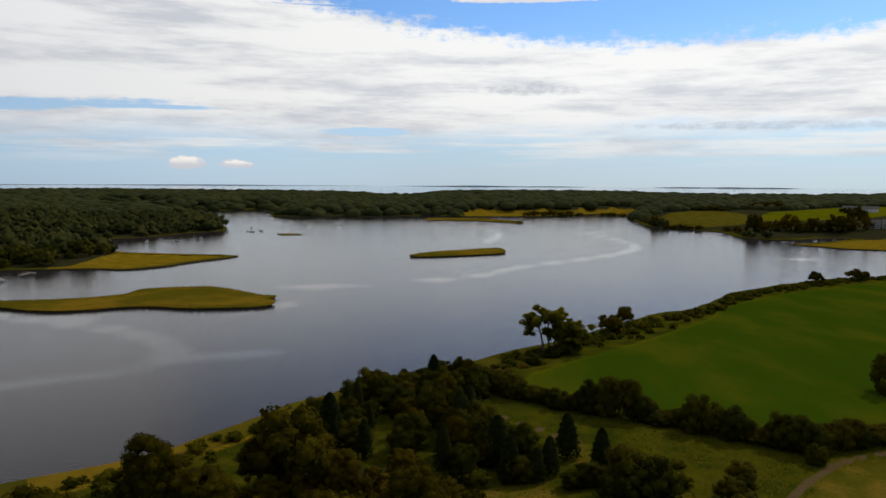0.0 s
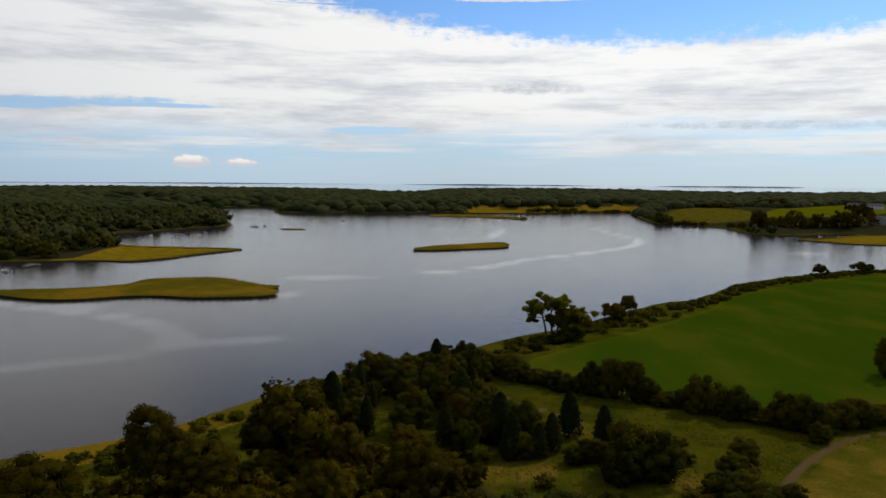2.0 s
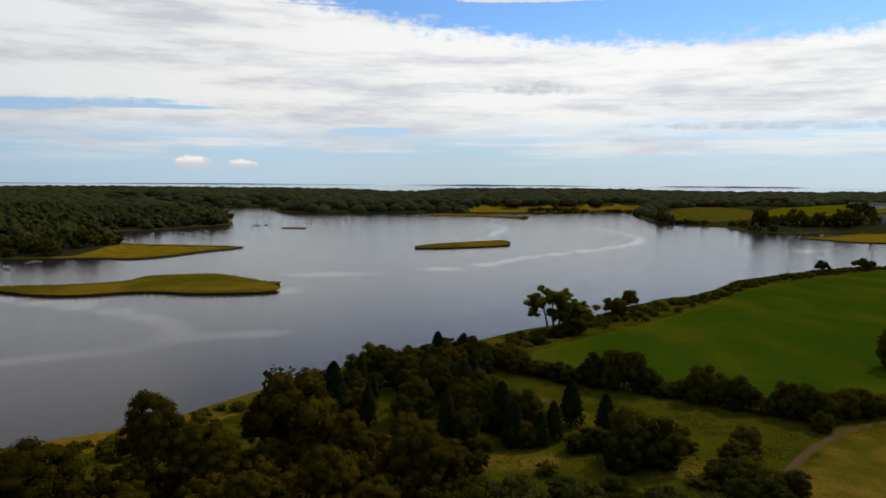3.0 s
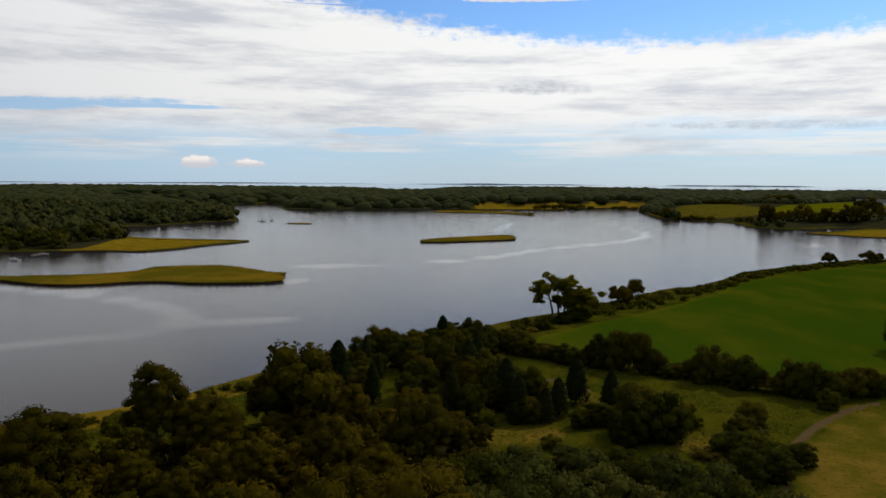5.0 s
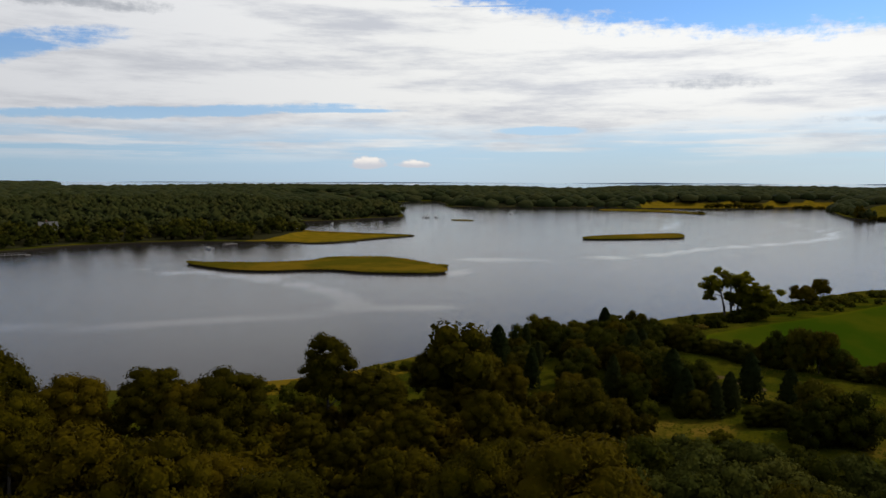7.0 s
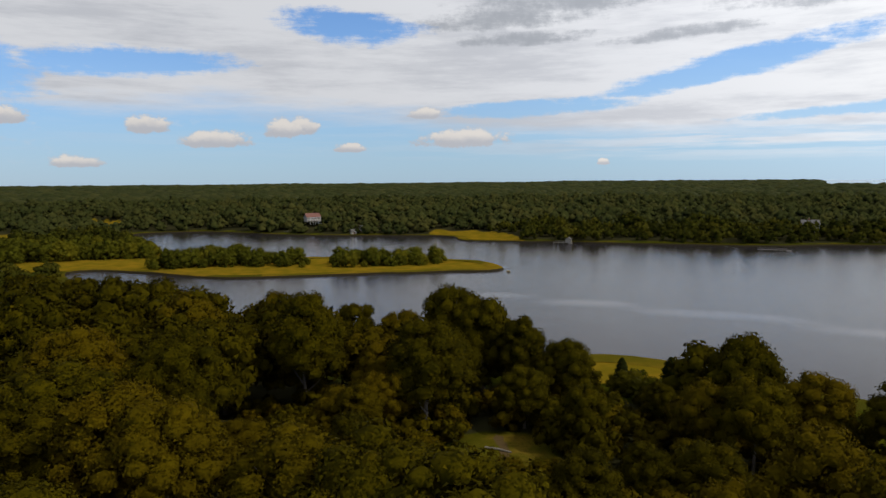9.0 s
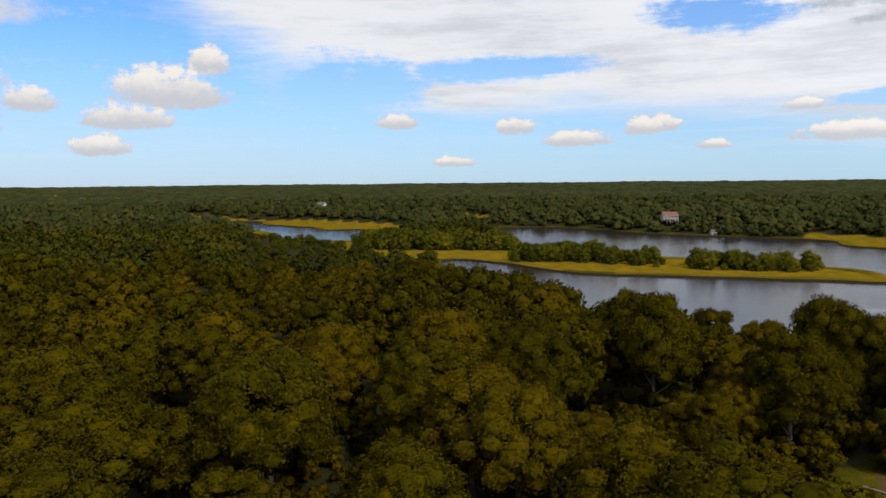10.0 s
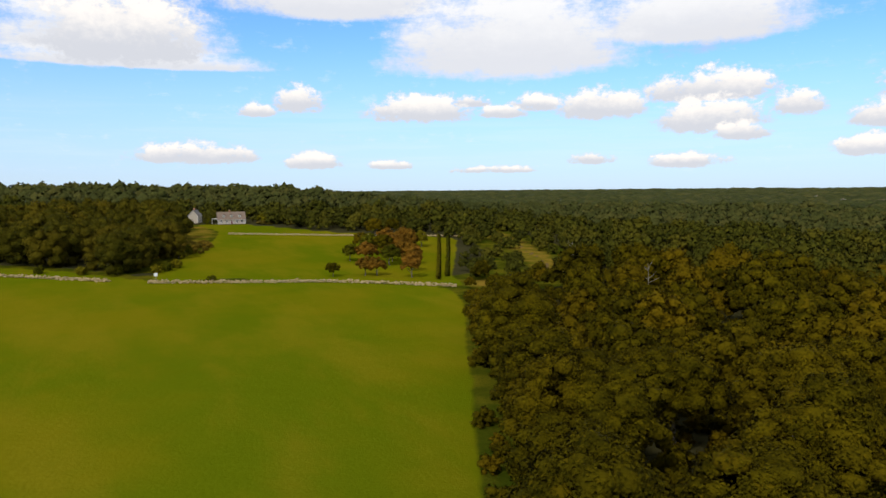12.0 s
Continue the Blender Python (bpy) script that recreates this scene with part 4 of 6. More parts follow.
def wooded(x, y, margin=2.0, shore=6.0):
    h, d, wet, sea = land_height(x, y)
    ok = ~wet & ~sea & (d > shore)
    for p in OPEN:
        dd = distance(p, x, y)
        ok &= ~inside(p, x, y) & (dd > margin)
    for t in TRACKS:
        ok &= distance(t, x, y, False) > 3.0
    for cx, cy, cr in CLEARINGS:
        ok &= np.hypot(x - cx, y - cy) > cr
    return ok, h


def jitter_ring(r0, r1, cell, a0, a1, g):
    """Jittered points over a sector, cell metres apart (cell may grow with the distance)."""
    out = []
    r = r0
    while r < r1:
        c = cell(r)
        n = max(1, int(radians(a1 - a0) * r / c))
        a = np.radians(a0 + (np.arange(n) + g.uniform(0, 1, n)) * (a1 - a0) / n)
        rr = r + g.uniform(-.6, .6, n) * c
        out.append(np.stack([rr * np.sin(a), rr * np.cos(a)], 1))
        r += c
    return np.concatenate(out)


# trees that stand out over the water: x, y, top, crown radius
SPECIMENS = [(-40, 95, 15.4, 5.0), (-118, 46, 20.2, 6.4), (-111, 49, 18.6, 5.6), (-103, 52, 15.6, 5.0), (-95, 56, 14.0, 4.8), (-114, 35, 16.4, 5.2), (-121, 29, 17.0, 5.2),
             (-134, 17, 18.6, 4.8), (-128, 23, 15.5, 4.6), (-78, 74.5, 16.8, 5.6), (-58, 80, 13.6, 5.4), (-49, 83, 13.8, 5.6), (-22.5, 113, 11.6, 5.4), (-28, 107, 11.6, 3.6), (-32.5, 94, 11.6, 5.0),
             (-67, 76, 13.4, 5.0), (-106, 40, 15.0, 5.5), (-53, 80, 12.4, 4.5)]


def ceiling_of(x, y):
    """How high the young wood near the path and the shore reaches: it falls away towards the water."""
    r, az = math.hypot(x, y), math.degrees(math.atan2(x, y))
    slope = np.interp(az, [-100, -88, -80, -73, -70, -60, -56, -50, -44, -30, -2, 6], [11.0, 14.5, 16.5, 18.5, 21.0, 21.0, 18.5, 18.5, 18.0, 17.5, 17.5, 12.0])
    if r > 88:
        slope = np.interp(az, [-108, -100, -95, -89, -84.5, -82, -77, -72, -69.5, -66, -62, -60, -51, -49], [4.5, 5.8, 6.4, 7.1, 9.0, 8.4, 9.9, 10.2, 8.9, 9.7, 11.3, 15.2, 15.2, 9.0])
    return 38.0 - r * math.tan(radians(float(slope)))


def plant_near_woods():
    g = np.random.default_rng(11)
    masters = [make_tree("broadleaf_tree", a, LEAF, t, "leafy oak-like tree in the mixed wood", "tree", "trees of the near wood", n) for a, t, n in TREES]
    p = np.concatenate([jitter_ring(48, 112, lambda r: 11.6, -158, -96, g), jitter_ring(48, 112, lambda r: 10.0, -96, 26, g)])
    edge = spline([(-26, -34), (-43, -66), (-58, -92), (-68, -112)], 7.0, False) + np.array([-3.5, 2.0])
    p = np.concatenate([p[np.min(np.hypot(p[:, :1] - edge[None, :, 0], p[:, 1:] - edge[None, :, 1]), 1) > 6.0], edge])
    ok, h = wooded(p[:, 0], p[:, 1], 1.5, 9.0)
    for q in [s[:2] for s in SPECIMENS]:
        ok &= np.hypot(p[:, 0] - q[0], p[:, 1] - q[1]) > 7
    p, h = p[ok], h[ok]
    for (x, y), z in zip(p, h):
        i = g.integers(len(masters))
        s = (0.62 + 0.85 * g.random() ** 1.7) * (0.80 if y > 30 and x > -90 else 1.0)
        if y < -0.1 * abs(x):
            s = 0.98 + 0.50 * g.random()
        tall = s * (g.uniform(.74, 1.02) if y < -0.1 * abs(x) else g.uniform(.84, 1.22))
        top = max(3.5, ceiling_of(x, y) - z) * g.uniform(.86, 1.04) / 13.4
        if tall > top:
            s, tall = max(top * 1.05, min(s, 0.5)), top
        copy_thing(masters[i], pose(x, y, z - 0.1, 0, 0, g.uniform(0, 360)) @ Matrix.Diagonal((s * 1.04, s * 1.04, tall, 1)))
    for x, y, hh, r in SPECIMENS:
        z = at_height(x, y)
        copy_thing(masters[1 + int(abs(x)) % 7], pose(x, y, z - .1, 0, 0, x * 9) @ Matrix.Diagonal((r / 5.2, r / 5.2, (hh - z) / 12.7, 1)))
    for m in masters:
        for o in (*m.children_recursive, m):
            bpy.data.objects.remove(o)
    # undergrowth between the trunks
    under = [crown_arrays(160 + i, 3.0, 5.0, 0.05, 12, 460, .30, 1.0, .84, True, None, -0.85) for i in range(5)]
    p = np.concatenate([jitter_ring(46, 112, lambda r: 4.3, -158, 26, g), jitter_ring(112, 215, lambda r: 5.5, -158, -134, g)])
    ok, h = wooded(p[:, 0], p[:, 1], 0.5, 5.0)
    p, h = p[ok], h[ok]
    az = np.degrees(np.arctan2(p[:, 0], p[:, 1]))
    tall = np.where((az > -84) & (az < -2), g.uniform(.5, 1.25, len(p)), g.uniform(.4, .8, len(p)))
    tall = np.minimum(tall, np.maximum(0.3, np.array([ceiling_of(x, y) - z for (x, y), z in zip(p, h)]) / 5.6))
    joined("undergrowth", under, np.column_stack([p, h - .3]), tall, LEAF, "leafy undergrowth of the near wood", seed=15)


plant_near_woods()


def plant_far_woods():
    g = np.random.default_rng(12)
    for name, r0, r1, cell, var, mat, base in (
            ("woodland", 112, 250, lambda r: 9.4, MID_TREES, LEAF, 0.92),
            ("woodland", 250, 520, lambda r: 10.8, LOW_TREES, WOOD_LEAF, 0.82),
            ("far_woodland", 520, 1000, lambda r: 13.2, DOT_TREES, HILL_LEAF, 1.0),
            ("far_woodland", 1000, 4700, lambda r: r / 60, [], FAR_LEAF, 1.0)):
        p = jitter_ring(r0, r1, cell, -186, 36, g)
        ok, h = wooded(p[:, 0], p[:, 1], 3.0, 9.0 if r0 < 200 else 5.5)
        ok &= ~((p[:, 0] > -80) & (p[:, 1] < -240) & (p[:, 1] > -445))
        p, h = p[ok], h[ok]
        r = np.hypot(p[:, 0], p[:, 1])
        if var:
            az = np.degrees(np.arctan2(p[:, 0], p[:, 1]))
            low = np.interp(r, [140, 240, 380], [1.0, 0.85, 0.52])          # the wood is lower towards the lagoon
            s = (.62 + .7 * g.random(len(p)) ** 1.5) * base * np.where((az > -113) & (az < -66) & (r < 520) & (p[:, 0] > -470), low, 1.0)
            s = s * np.where((p[:, 0] > -75) & (p[:, 1] < -250), 1.15, 1.0)
            s = s * np.where((az > -154) & (az < -143) & (r > 140) & (r < 330) & (distance(TRACKS[3], p[:, 0], p[:, 1], False) < 75), 0.6, 1.0)
            s = s * np.where((az > -103) & (az < -80) & (r < 215), np.interp(r, [112, 175, 215], [1.4, 1.4, 1.0]), 1.0)
            if r0 < 200:
                s = np.minimum(s, np.maximum(0.3, np.array([ceiling_of(x, y) - z if -108 < a < -49 else 99.0 for (x, y), z, a in zip(p, h, az)]) / 12.7))
            s = s * np.where((az > -27) & (az < -20.5) & (r > 740), 0.55, 1.0)       # low wood before the back pond
            if r0 > 200:
                s = s * (0.85 + 0.35 * g.random(len(p)))
            joined(name, var, np.column_stack([p, h - .3]), s, mat, "dense mixed woodland canopy", seed=int(r0))
        else:
            bl = []
            for i in range(6):
                v, f = ICO1
                w = v * (1 + g.normal(0, .13, (len(v), 1)))
                w[:, 2] = np.maximum(w[:, 2], -.35)
                bl.append((w, np.zeros((0, 4), int), f))
            s = cell(r) * g.uniform(.55, .95, len(p))
            vs, ts, tn, off = [], [], [], 0
            for (x, y), z, k in zip(p, h, s):
                v, _, t = bl[g.integers(6)]
                hh = g.uniform(7.0, 10.5) * (0.5 if -27 < math.degrees(math.atan2(x, y)) < -20.5 and math.hypot(x, y) < 1500 else 1.0)
                vs.append(v * np.array([k, k, hh]) + np.array([x, y, z + 1.0]))
                ts.append(t + off), tn.append(np.full(len(v), g.random()))
                off += len(v)
            me = mesh_of(name, np.concatenate(vs), [np.concatenate(ts)], [mat], True)
            float_attribute(me, "tone", np.concatenate(tn))
            tagged(new(name, me), "far wooded hills to the horizon", "woodland", kind="stuff")


plant_far_woods()


def plant_copse():
    """Tall old trees behind the field wall."""
    g = np.random.default_rng(14)
    p = jitter_ring(255, 470, lambda r: 11.0, -190, -166, g)
    ok, h = wooded(p[:, 0], p[:, 1], 3.0)
    ok |= inside(spline(COPSE, 8.0), p[:, 0], p[:, 1])
    ok &= (p[:, 0] > -80) & (p[:, 1] < -240) & (np.degrees(np.arctan2(p[:, 0], p[:, 1])) % 360 < 187.2)
    p = p[ok]
    h = land_height(p[:, 0], p[:, 1])[0]
    joined("copse", COPSE_TREES, np.column_stack([p, h - .3]), g.uniform(1.0, 1.45, len(p)), COPSE_LEAF, "tall dark copse behind the field wall", seed=16)


COPSE_TREES = [crown_arrays(70 + i, 5.2, 11.5, 0.2, 22, 1900, 0.28, 1.0, 0.84, True, None, -0.8) for i in range(5)]
plant_copse()


# ---------------------------------------------------------------- shrubs, cedars and single trees
def set_down(master, x, y, scale, turn, dz=-0.1):
    sx, sy, sz = scale if isinstance(scale, tuple) else (scale,) * 3
    return copy_thing(master, pose(x, y, at_height(x, y) + dz, 0, 0, turn) @ Matrix.Diagonal((sx, sy, sz, 1)))


def drop(*masters):
    for m in masters:
        for o in (*m.children_recursive, m):
            bpy.data.objects.remove(o)


def stem_mesh(seed, height, radius):
    g = np.random.default_rng(seed)
    vs, fs, off = [], [], 0
    for i in range(4):
        a = i * 1.6 + g.uniform(0, .5)
        p = np.array([(0.1 * math.cos(a), 0.1 * math.sin(a), -.3), (.3 * math.cos(a), .3 * math.sin(a), height * .35), (.8 * math.cos(a), .8 * math.sin(a), height * .75)])
        v, f = tube(p, [radius, radius * .7, radius * .3], 5)
        vs.append(v), fs.append(f + off)
        off += len(v)
    return mesh_of("stems", np.concatenate(vs), [np.concatenate(fs)], [BARK], True)


def make_shrub(seed, mat, label, group, count=700, size=0.15, tone=0.3):
    base = tagged(new("shrub"), label, "shrub", group)
    s = new("stems", stem_mesh(seed, 2.2, .05))
    s.parent = base
    c = new("foliage", leaf_mesh("foliage", crown_arrays(seed, 1.6, 2.3, 0.1, 12, count, size, 1.0, .75, True, None, -0.9), mat, tone))
    c.parent = base
    return base


def make_cedar(seed, tone):
    base = tagged(new("cedar_tree"), "dark pointed red cedar among low scrub", "tree", "cedars on the scrubby slope")
    v, f = tube([(0, 0, -.4), (0, 0, 3.0), (0, 0, 6.4)], [.16, .11, .03], 6)
    t = new("trunk", mesh_of("trunk", v, [f], [BARK], True))
    t.parent = base
    c = new("crown", leaf_mesh("crown", cedar_arrays(seed, 1.75, 7.0, 1700, .2), CEDAR, tone))
    c.parent = base
    return base


PALE_LEAF = leaf_material("pale_leaves", (0.150, 0.145, 0.008), (0.300, 0.260, 0.014), (0.340, 0.270, 0.016), 0.75)


def spreading_tree(seed, mat):
    """An old tree with several leaning trunks, boughs that sweep out and down, and sky between its leaf masses."""
    g = np.random.default_rng(seed)
    base = tagged(new("shore_tree"), "spreading yellow-green tree with an airy crown on the bank", "tree", "trees on the field bank")
    wood_v, wood_f, off = [], [], 0
    leaf_v, leaf_f, leaf_n, loff = [], [], [], 0
    # trunks: foot along the bank, lean, height; the crown is broad along the bank and lower at one end
    for foot, lean, h in ((-1.8, -2.6, 11.6), (-0.4, -0.6, 12.6), (0.9, 1.6, 11.8), (2.2, 4.2, 10.0), (3.4, 6.6, 8.4)):
        y0 = g.uniform(-.8, .8)
        path = np.array([(foot, y0, -.6), (foot + lean * .18, y0, h * .25), (foot + lean * .5, y0 + g.uniform(-1, 1), h * .55), (foot + lean * .85, y0 + g.uniform(-1.5, 1.5), h * .88)])
        v, f = tube(path, [.42, .32, .22, .07], 7)
        wood_v.append(v), wood_f.append(f + off)
        off += len(v)
        for i in range(12):
            u = g.uniform(.3, .97)
            s = np.array([np.interp(u, (0, .28, .62, 1), path[:, j]) for j in range(3)])
            a = g.choice((0.0, math.pi)) + g.normal(0, .75)
            reach = g.uniform(1.6, 4.4) * (1.15 - .5 * u)
            rise = g.uniform(-.9, 1.9) if u < .7 else g.uniform(.4, 1.8)
            e = s + np.array([math.cos(a) * reach, math.sin(a) * reach, rise])
            v, f = tube(np.array([s, (s + e) / 2 + np.array([0, 0, .5]), e]), [.13, .09, .03], 5)
            wood_v.append(v), wood_f.append(f + off)
            off += len(v)
            for _ in range(g.integers(3, 7)):
                c = e + g.normal(0, 1, 3) * np.array([.9, .9, .55])
                r = g.uniform(.6, 1.4)
                m = int(120 * r * r) + 24
                d = unit(g.normal(0, 1, (m, 3)))
                q = c + d * np.array([1, 1, .62]) * r * g.uniform(.45, 1.05, (m, 1))
                v, f = cards(q, d, .22, g, True)
                n = unit(.7 * d + .5 * unit(q - np.array([1, 0, 6.0])) + np.array([0, 0, .25]))
                leaf_v.append(v), leaf_f.append(f + loff), leaf_n.append(np.repeat(n, 3, 0))
                loff += len(v)
    t = new("trunk", mesh_of("trunk", np.concatenate(wood_v), [np.concatenate(wood_f)], [BARK], True))
    t.parent = base
    c = new("crown", leaf_mesh("crown", (np.concatenate(leaf_v), np.concatenate(leaf_f), np.zeros((0, 3), int), np.concatenate(leaf_n)), mat, .75))
    c.parent = base
    return base


def build_scrub():
    g = np.random.default_rng(31)
    small = [make_tree("small_tree", crown_arrays(300 + i, 2.9, 5.4, 1.0, 18, 3200, .17, 1.0, .76, True), LEAF, trunk_mesh(310 + i, 6.2, .13, 2.2),
                       "small leafy tree in the thicket above the shore", "tree", "small trees of the thicket", i / 4) for i in range(4)]
    bush = [make_tree("thicket_tree", crown_arrays(320 + i, 2.9, 6.2, 0.1, 24, 3600, .16, 1.0, .80, True, None, -0.92), HEDGE_LEAF, trunk_mesh(325 + i, 5.6, .13, 2.0),
                      "dark bushy tree with leaves down to the ground", "tree", "dark trees of hedgerow and thicket", i / 4) for i in range(4)]
    silver = [make_tree("grove_tree", crown_arrays(335 + i, 2.9, 6.0, 0.3, 24, 3600, .15, 1.0, .80, True, None, -0.8), GREY_LEAF, trunk_mesh(338 + i, 6.0, .13, 2.2),
                        "silvery grey-green tree in a dense grove", "tree", "trees of the silvery grove", i / 3) for i in range(3)]
    cedars = [make_cedar(330 + i, i / 3) for i in range(3)]
    p = jitter_ring(54, 94, lambda r: 5.2, -4, 32, g)
    for x, y in p[inside(spline(GROVE, 4.0), p[:, 0], p[:, 1])]:
        s = g.uniform(1.0, 1.35) * np.interp(y, [72, 80, 90], [1.0, .85, .58])
        set_down((silver if g.random() < .72 else bush)[g.integers(3)], x, y, (s * 1.15, s * 1.15, s * g.uniform(.95, 1.2)), g.uniform(0, 360))
    # thicket between the tall wood and the shore
    p = jitter_ring(106, 182, lambda r: 5.6, -18, 8, g)
    ok = inside(THICKET, p[:, 0], p[:, 1])
    for x, y in p[ok]:
        if g.random() < 0.13:
            set_down(cedars[g.integers(3)], x, y, g.uniform(.7, 1.15), g.uniform(0, 360))
        else:
            s = g.uniform(.7, 1.15)
            set_down((bush if g.random() < .65 else small)[g.integers(4)], x, y, (s, s, s * g.uniform(.85, 1.1)), g.uniform(0, 360))
    # cedars that stand out: place and height
    for x, y, h in ((-2.4, 173, 7.0), (-20.9, 129.5, 9.2), (21, 120, 7.4), (17, 113, 6.0), (14.6, 110.5, 5.2), (9, 117, 8.2), (10.5, 112, 6.5), (26, 116, 6.2),
                    (-87, 70, 7.0), (-96, 76, 6.5), (-104, 72, 5.0), (3, 131, 8.5), (5, 141, 7.0)):
        set_down(cedars[g.integers(3)], x, y, (h / 5.0, h / 5.0, h / 6.6), g.uniform(0, 360))
    # hedgerow between field and meadow: bushes of uneven height, thin at the gap
    foot = spline([(12, 164), (15, 158.5), (20, 154.5), (25, 149.5), (31, 145), (39.5, 139.5), (44.5, 136.5), (49.5, 132), (55, 128), (60, 124), (63, 122.5), (70, 125), (78, 127), (92, 131), (140, 142)], 1.9, False)
    for x, y in foot:
        h = np.interp(x, [12, 15, 18, 22, 28, 31, 34, 37, 39.5, 41, 44, 46, 49, 53, 55, 57, 59.5, 62, 65, 69, 72, 80, 140],
                      [5.5, 6.5, 4.0, 4.6, 5.0, 9.4, 9.6, 8.0, 4.6, 3.0, 3.0, 6.0, 7.6, 7.0, 3.8, 4.0, 8.2, 7.4, 4.2, 5.6, 5.0, 3.6, 4.5]) * g.uniform(.78, 1.08)
        w = g.uniform(3.6, 5.0) + 0.14 * h
        set_down((bush if g.random() < .8 else small)[g.integers(4)], x + g.uniform(-.8, .8), y + g.uniform(-.8, .8), (w / 5.4, w / 5.4, h / 6.4), g.uniform(0, 360), -0.3)
    p = jitter_ring(100, 128, lambda r: 4.4, 0, 14, g)
    for x, y in p[inside(spline([(1, 110), (16, 110), (27, 106), (27, 117), (12, 123), (1, 119)], 4.0), p[:, 0], p[:, 1])]:
        if noise.noise((x * .13, y * .13, 8)) > -.15:
            s = g.uniform(.5, .95)
            set_down(bush[g.integers(4)], x, y, (s, s, s * g.uniform(.8, 1.2)), g.uniform(0, 360))
    # single small trees: place, width, height
    for x, y, w, h in ((62, 117, 3.4, 3.6), (27, 104, 6.5, 8.6), (30.5, 101, 6.0, 8.0), (25, 100, 5.5, 6.4), (32, 104, 4.6, 5.0), (8, 119, 7.0, 8.5), (4, 124, 6.0, 8.0), (13, 117, 5.0, 7.0), (-2, 140, 7.0, 8.0), (46, 108, 4.6, 4.2), (42, 103, 4.5, 3.8), (99, 158, 7.0, 10.0), (23, 109, 4.5, 3.6), (19.5, 107.5, 3.2, 3.0), (34, 203, 6, 4.2), (37, 207, 6, 4.0), (31, 200, 5, 3.2), (24, 191, 4, 3.0), (-88, 72, 6, 4.6), (-94, 70, 6, 4.6), (-100, 70, 5, 4.0), (-85, 78, 6, 4.4), (-92, 78, 5, 3.6), (-104, 74, 5, 3.2), (-82, 68, 6, 5.5),
                       (38, 94, 4.5, 4.2), (42, 92, 4.5, 3.6), (46, 93, 4, 3.2), (40, 88, 5, 4.4), (36, 86, 5, 5.2)):
        set_down(bush[g.integers(4)], x, y, (w / 5.4, w / 5.4, h / 6.2), g.uniform(0, 360))
    # broad trees at the edge of the field by the water: place, height, crown width
    spread = spreading_tree(358, PALE_LEAF)
    set_down(spread, 31.0, 207, (1.0, 1.0, 1.06), -10, -0.2)
    for x, y, h, w in ((54, 233, 7.0, 7.5), (62, 245, 7.8, 6.0), (57, 237, 5.0, 5.5)):
        set_down(small[g.integers(4)], x, y, (w / 5.6, w / 5.6, h / 6.2), g.uniform(0, 360))
    for x, y, h, w in ((183, 352, 6.5, 7.5), (209, 364, 6.2, 8.0), (215, 368, 5.0, 7.0)):
        set_down(small[g.integers(4)], x, y, (w / 5.6, w / 5.6, h / 6.2), g.uniform(0, 360))
    # shrubs along the banks
    green = [make_shrub(370 + i, SHRUB, "low green shrub on the river bank", "bank shrubs", tone=i / 3) for i in range(3)]
    gold = make_shrub(380, GOLDEN, "golden flowering shrub in rough grass", "golden shrubs", tone=.2)
    grey = make_shrub(381, GREY_LEAF, "silvery olive shrub beside the track", "olive shrubs", tone=.2)
    shore = spline(NEAR_SHORE[2:19], 4.2, False)
    for x, y in shore:
        for _ in range(2 if x > -20 else 1):
            q = (x + g.uniform(-3, 3) + 4.5, y + g.uniform(-3, 3) - 6.0 - g.uniform(0, 5))
            if g.random() < (0.8 if x > 40 else 0.5):
                s = g.uniform(.5, 1.1)
                set_down(green[g.integers(3)], *q, (s * 1.2, s * 1.2, s * g.uniform(.6, .95)), g.uniform(0, 360))
    for x, y, s in ((14, 181, .9), (17, 184, .7), (21, 188, .8), (11, 178, .8), (25, 192, .7), (34, 95, .9), (36, 94, .9), (38, 96, .7), (-30, 155, .7), (-47, 126, .6)):
        set_down(gold, x, y, (s * 1.3, s * 1.3, s * .7), g.uniform(0, 360))
    for x, y, s in ((40, 97, 1.2), (42, 100, 1.0), (38, 99, 1.0), (43, 104, .8), (45, 103, .7), (38, 93, .9)):
        set_down(grey, x, y, s, g.uniform(0, 360))
    for x, y in jitter_ring(78, 150, lambda r: 5.5, -62, 26, g):
        if inside(NORTH_BANK, np.array([x]), np.array([y]))[0] and not inside(THICKET, np.array([x]), np.array([y]))[0] and x < 52:
            clear = inside(MEADOW, np.array([x]), np.array([y]))[0]
            d = at_height(x, y)
            if d > (0.9 if x > -60 else 1.5) and noise.noise((x * .06, y * .06, 2)) + g.uniform(-.25, .25) > (.55 if clear else .22 if x > -40 else -.12):
                s = g.uniform(.6, 1.5)
                set_down(green[g.integers(3)], x, y, (s, s, s * g.uniform(.7, 1.1)), g.uniform(0, 360))
    drop(*small, *bush, *silver, *cedars, spread, *green, gold, grey)


build_scrub()


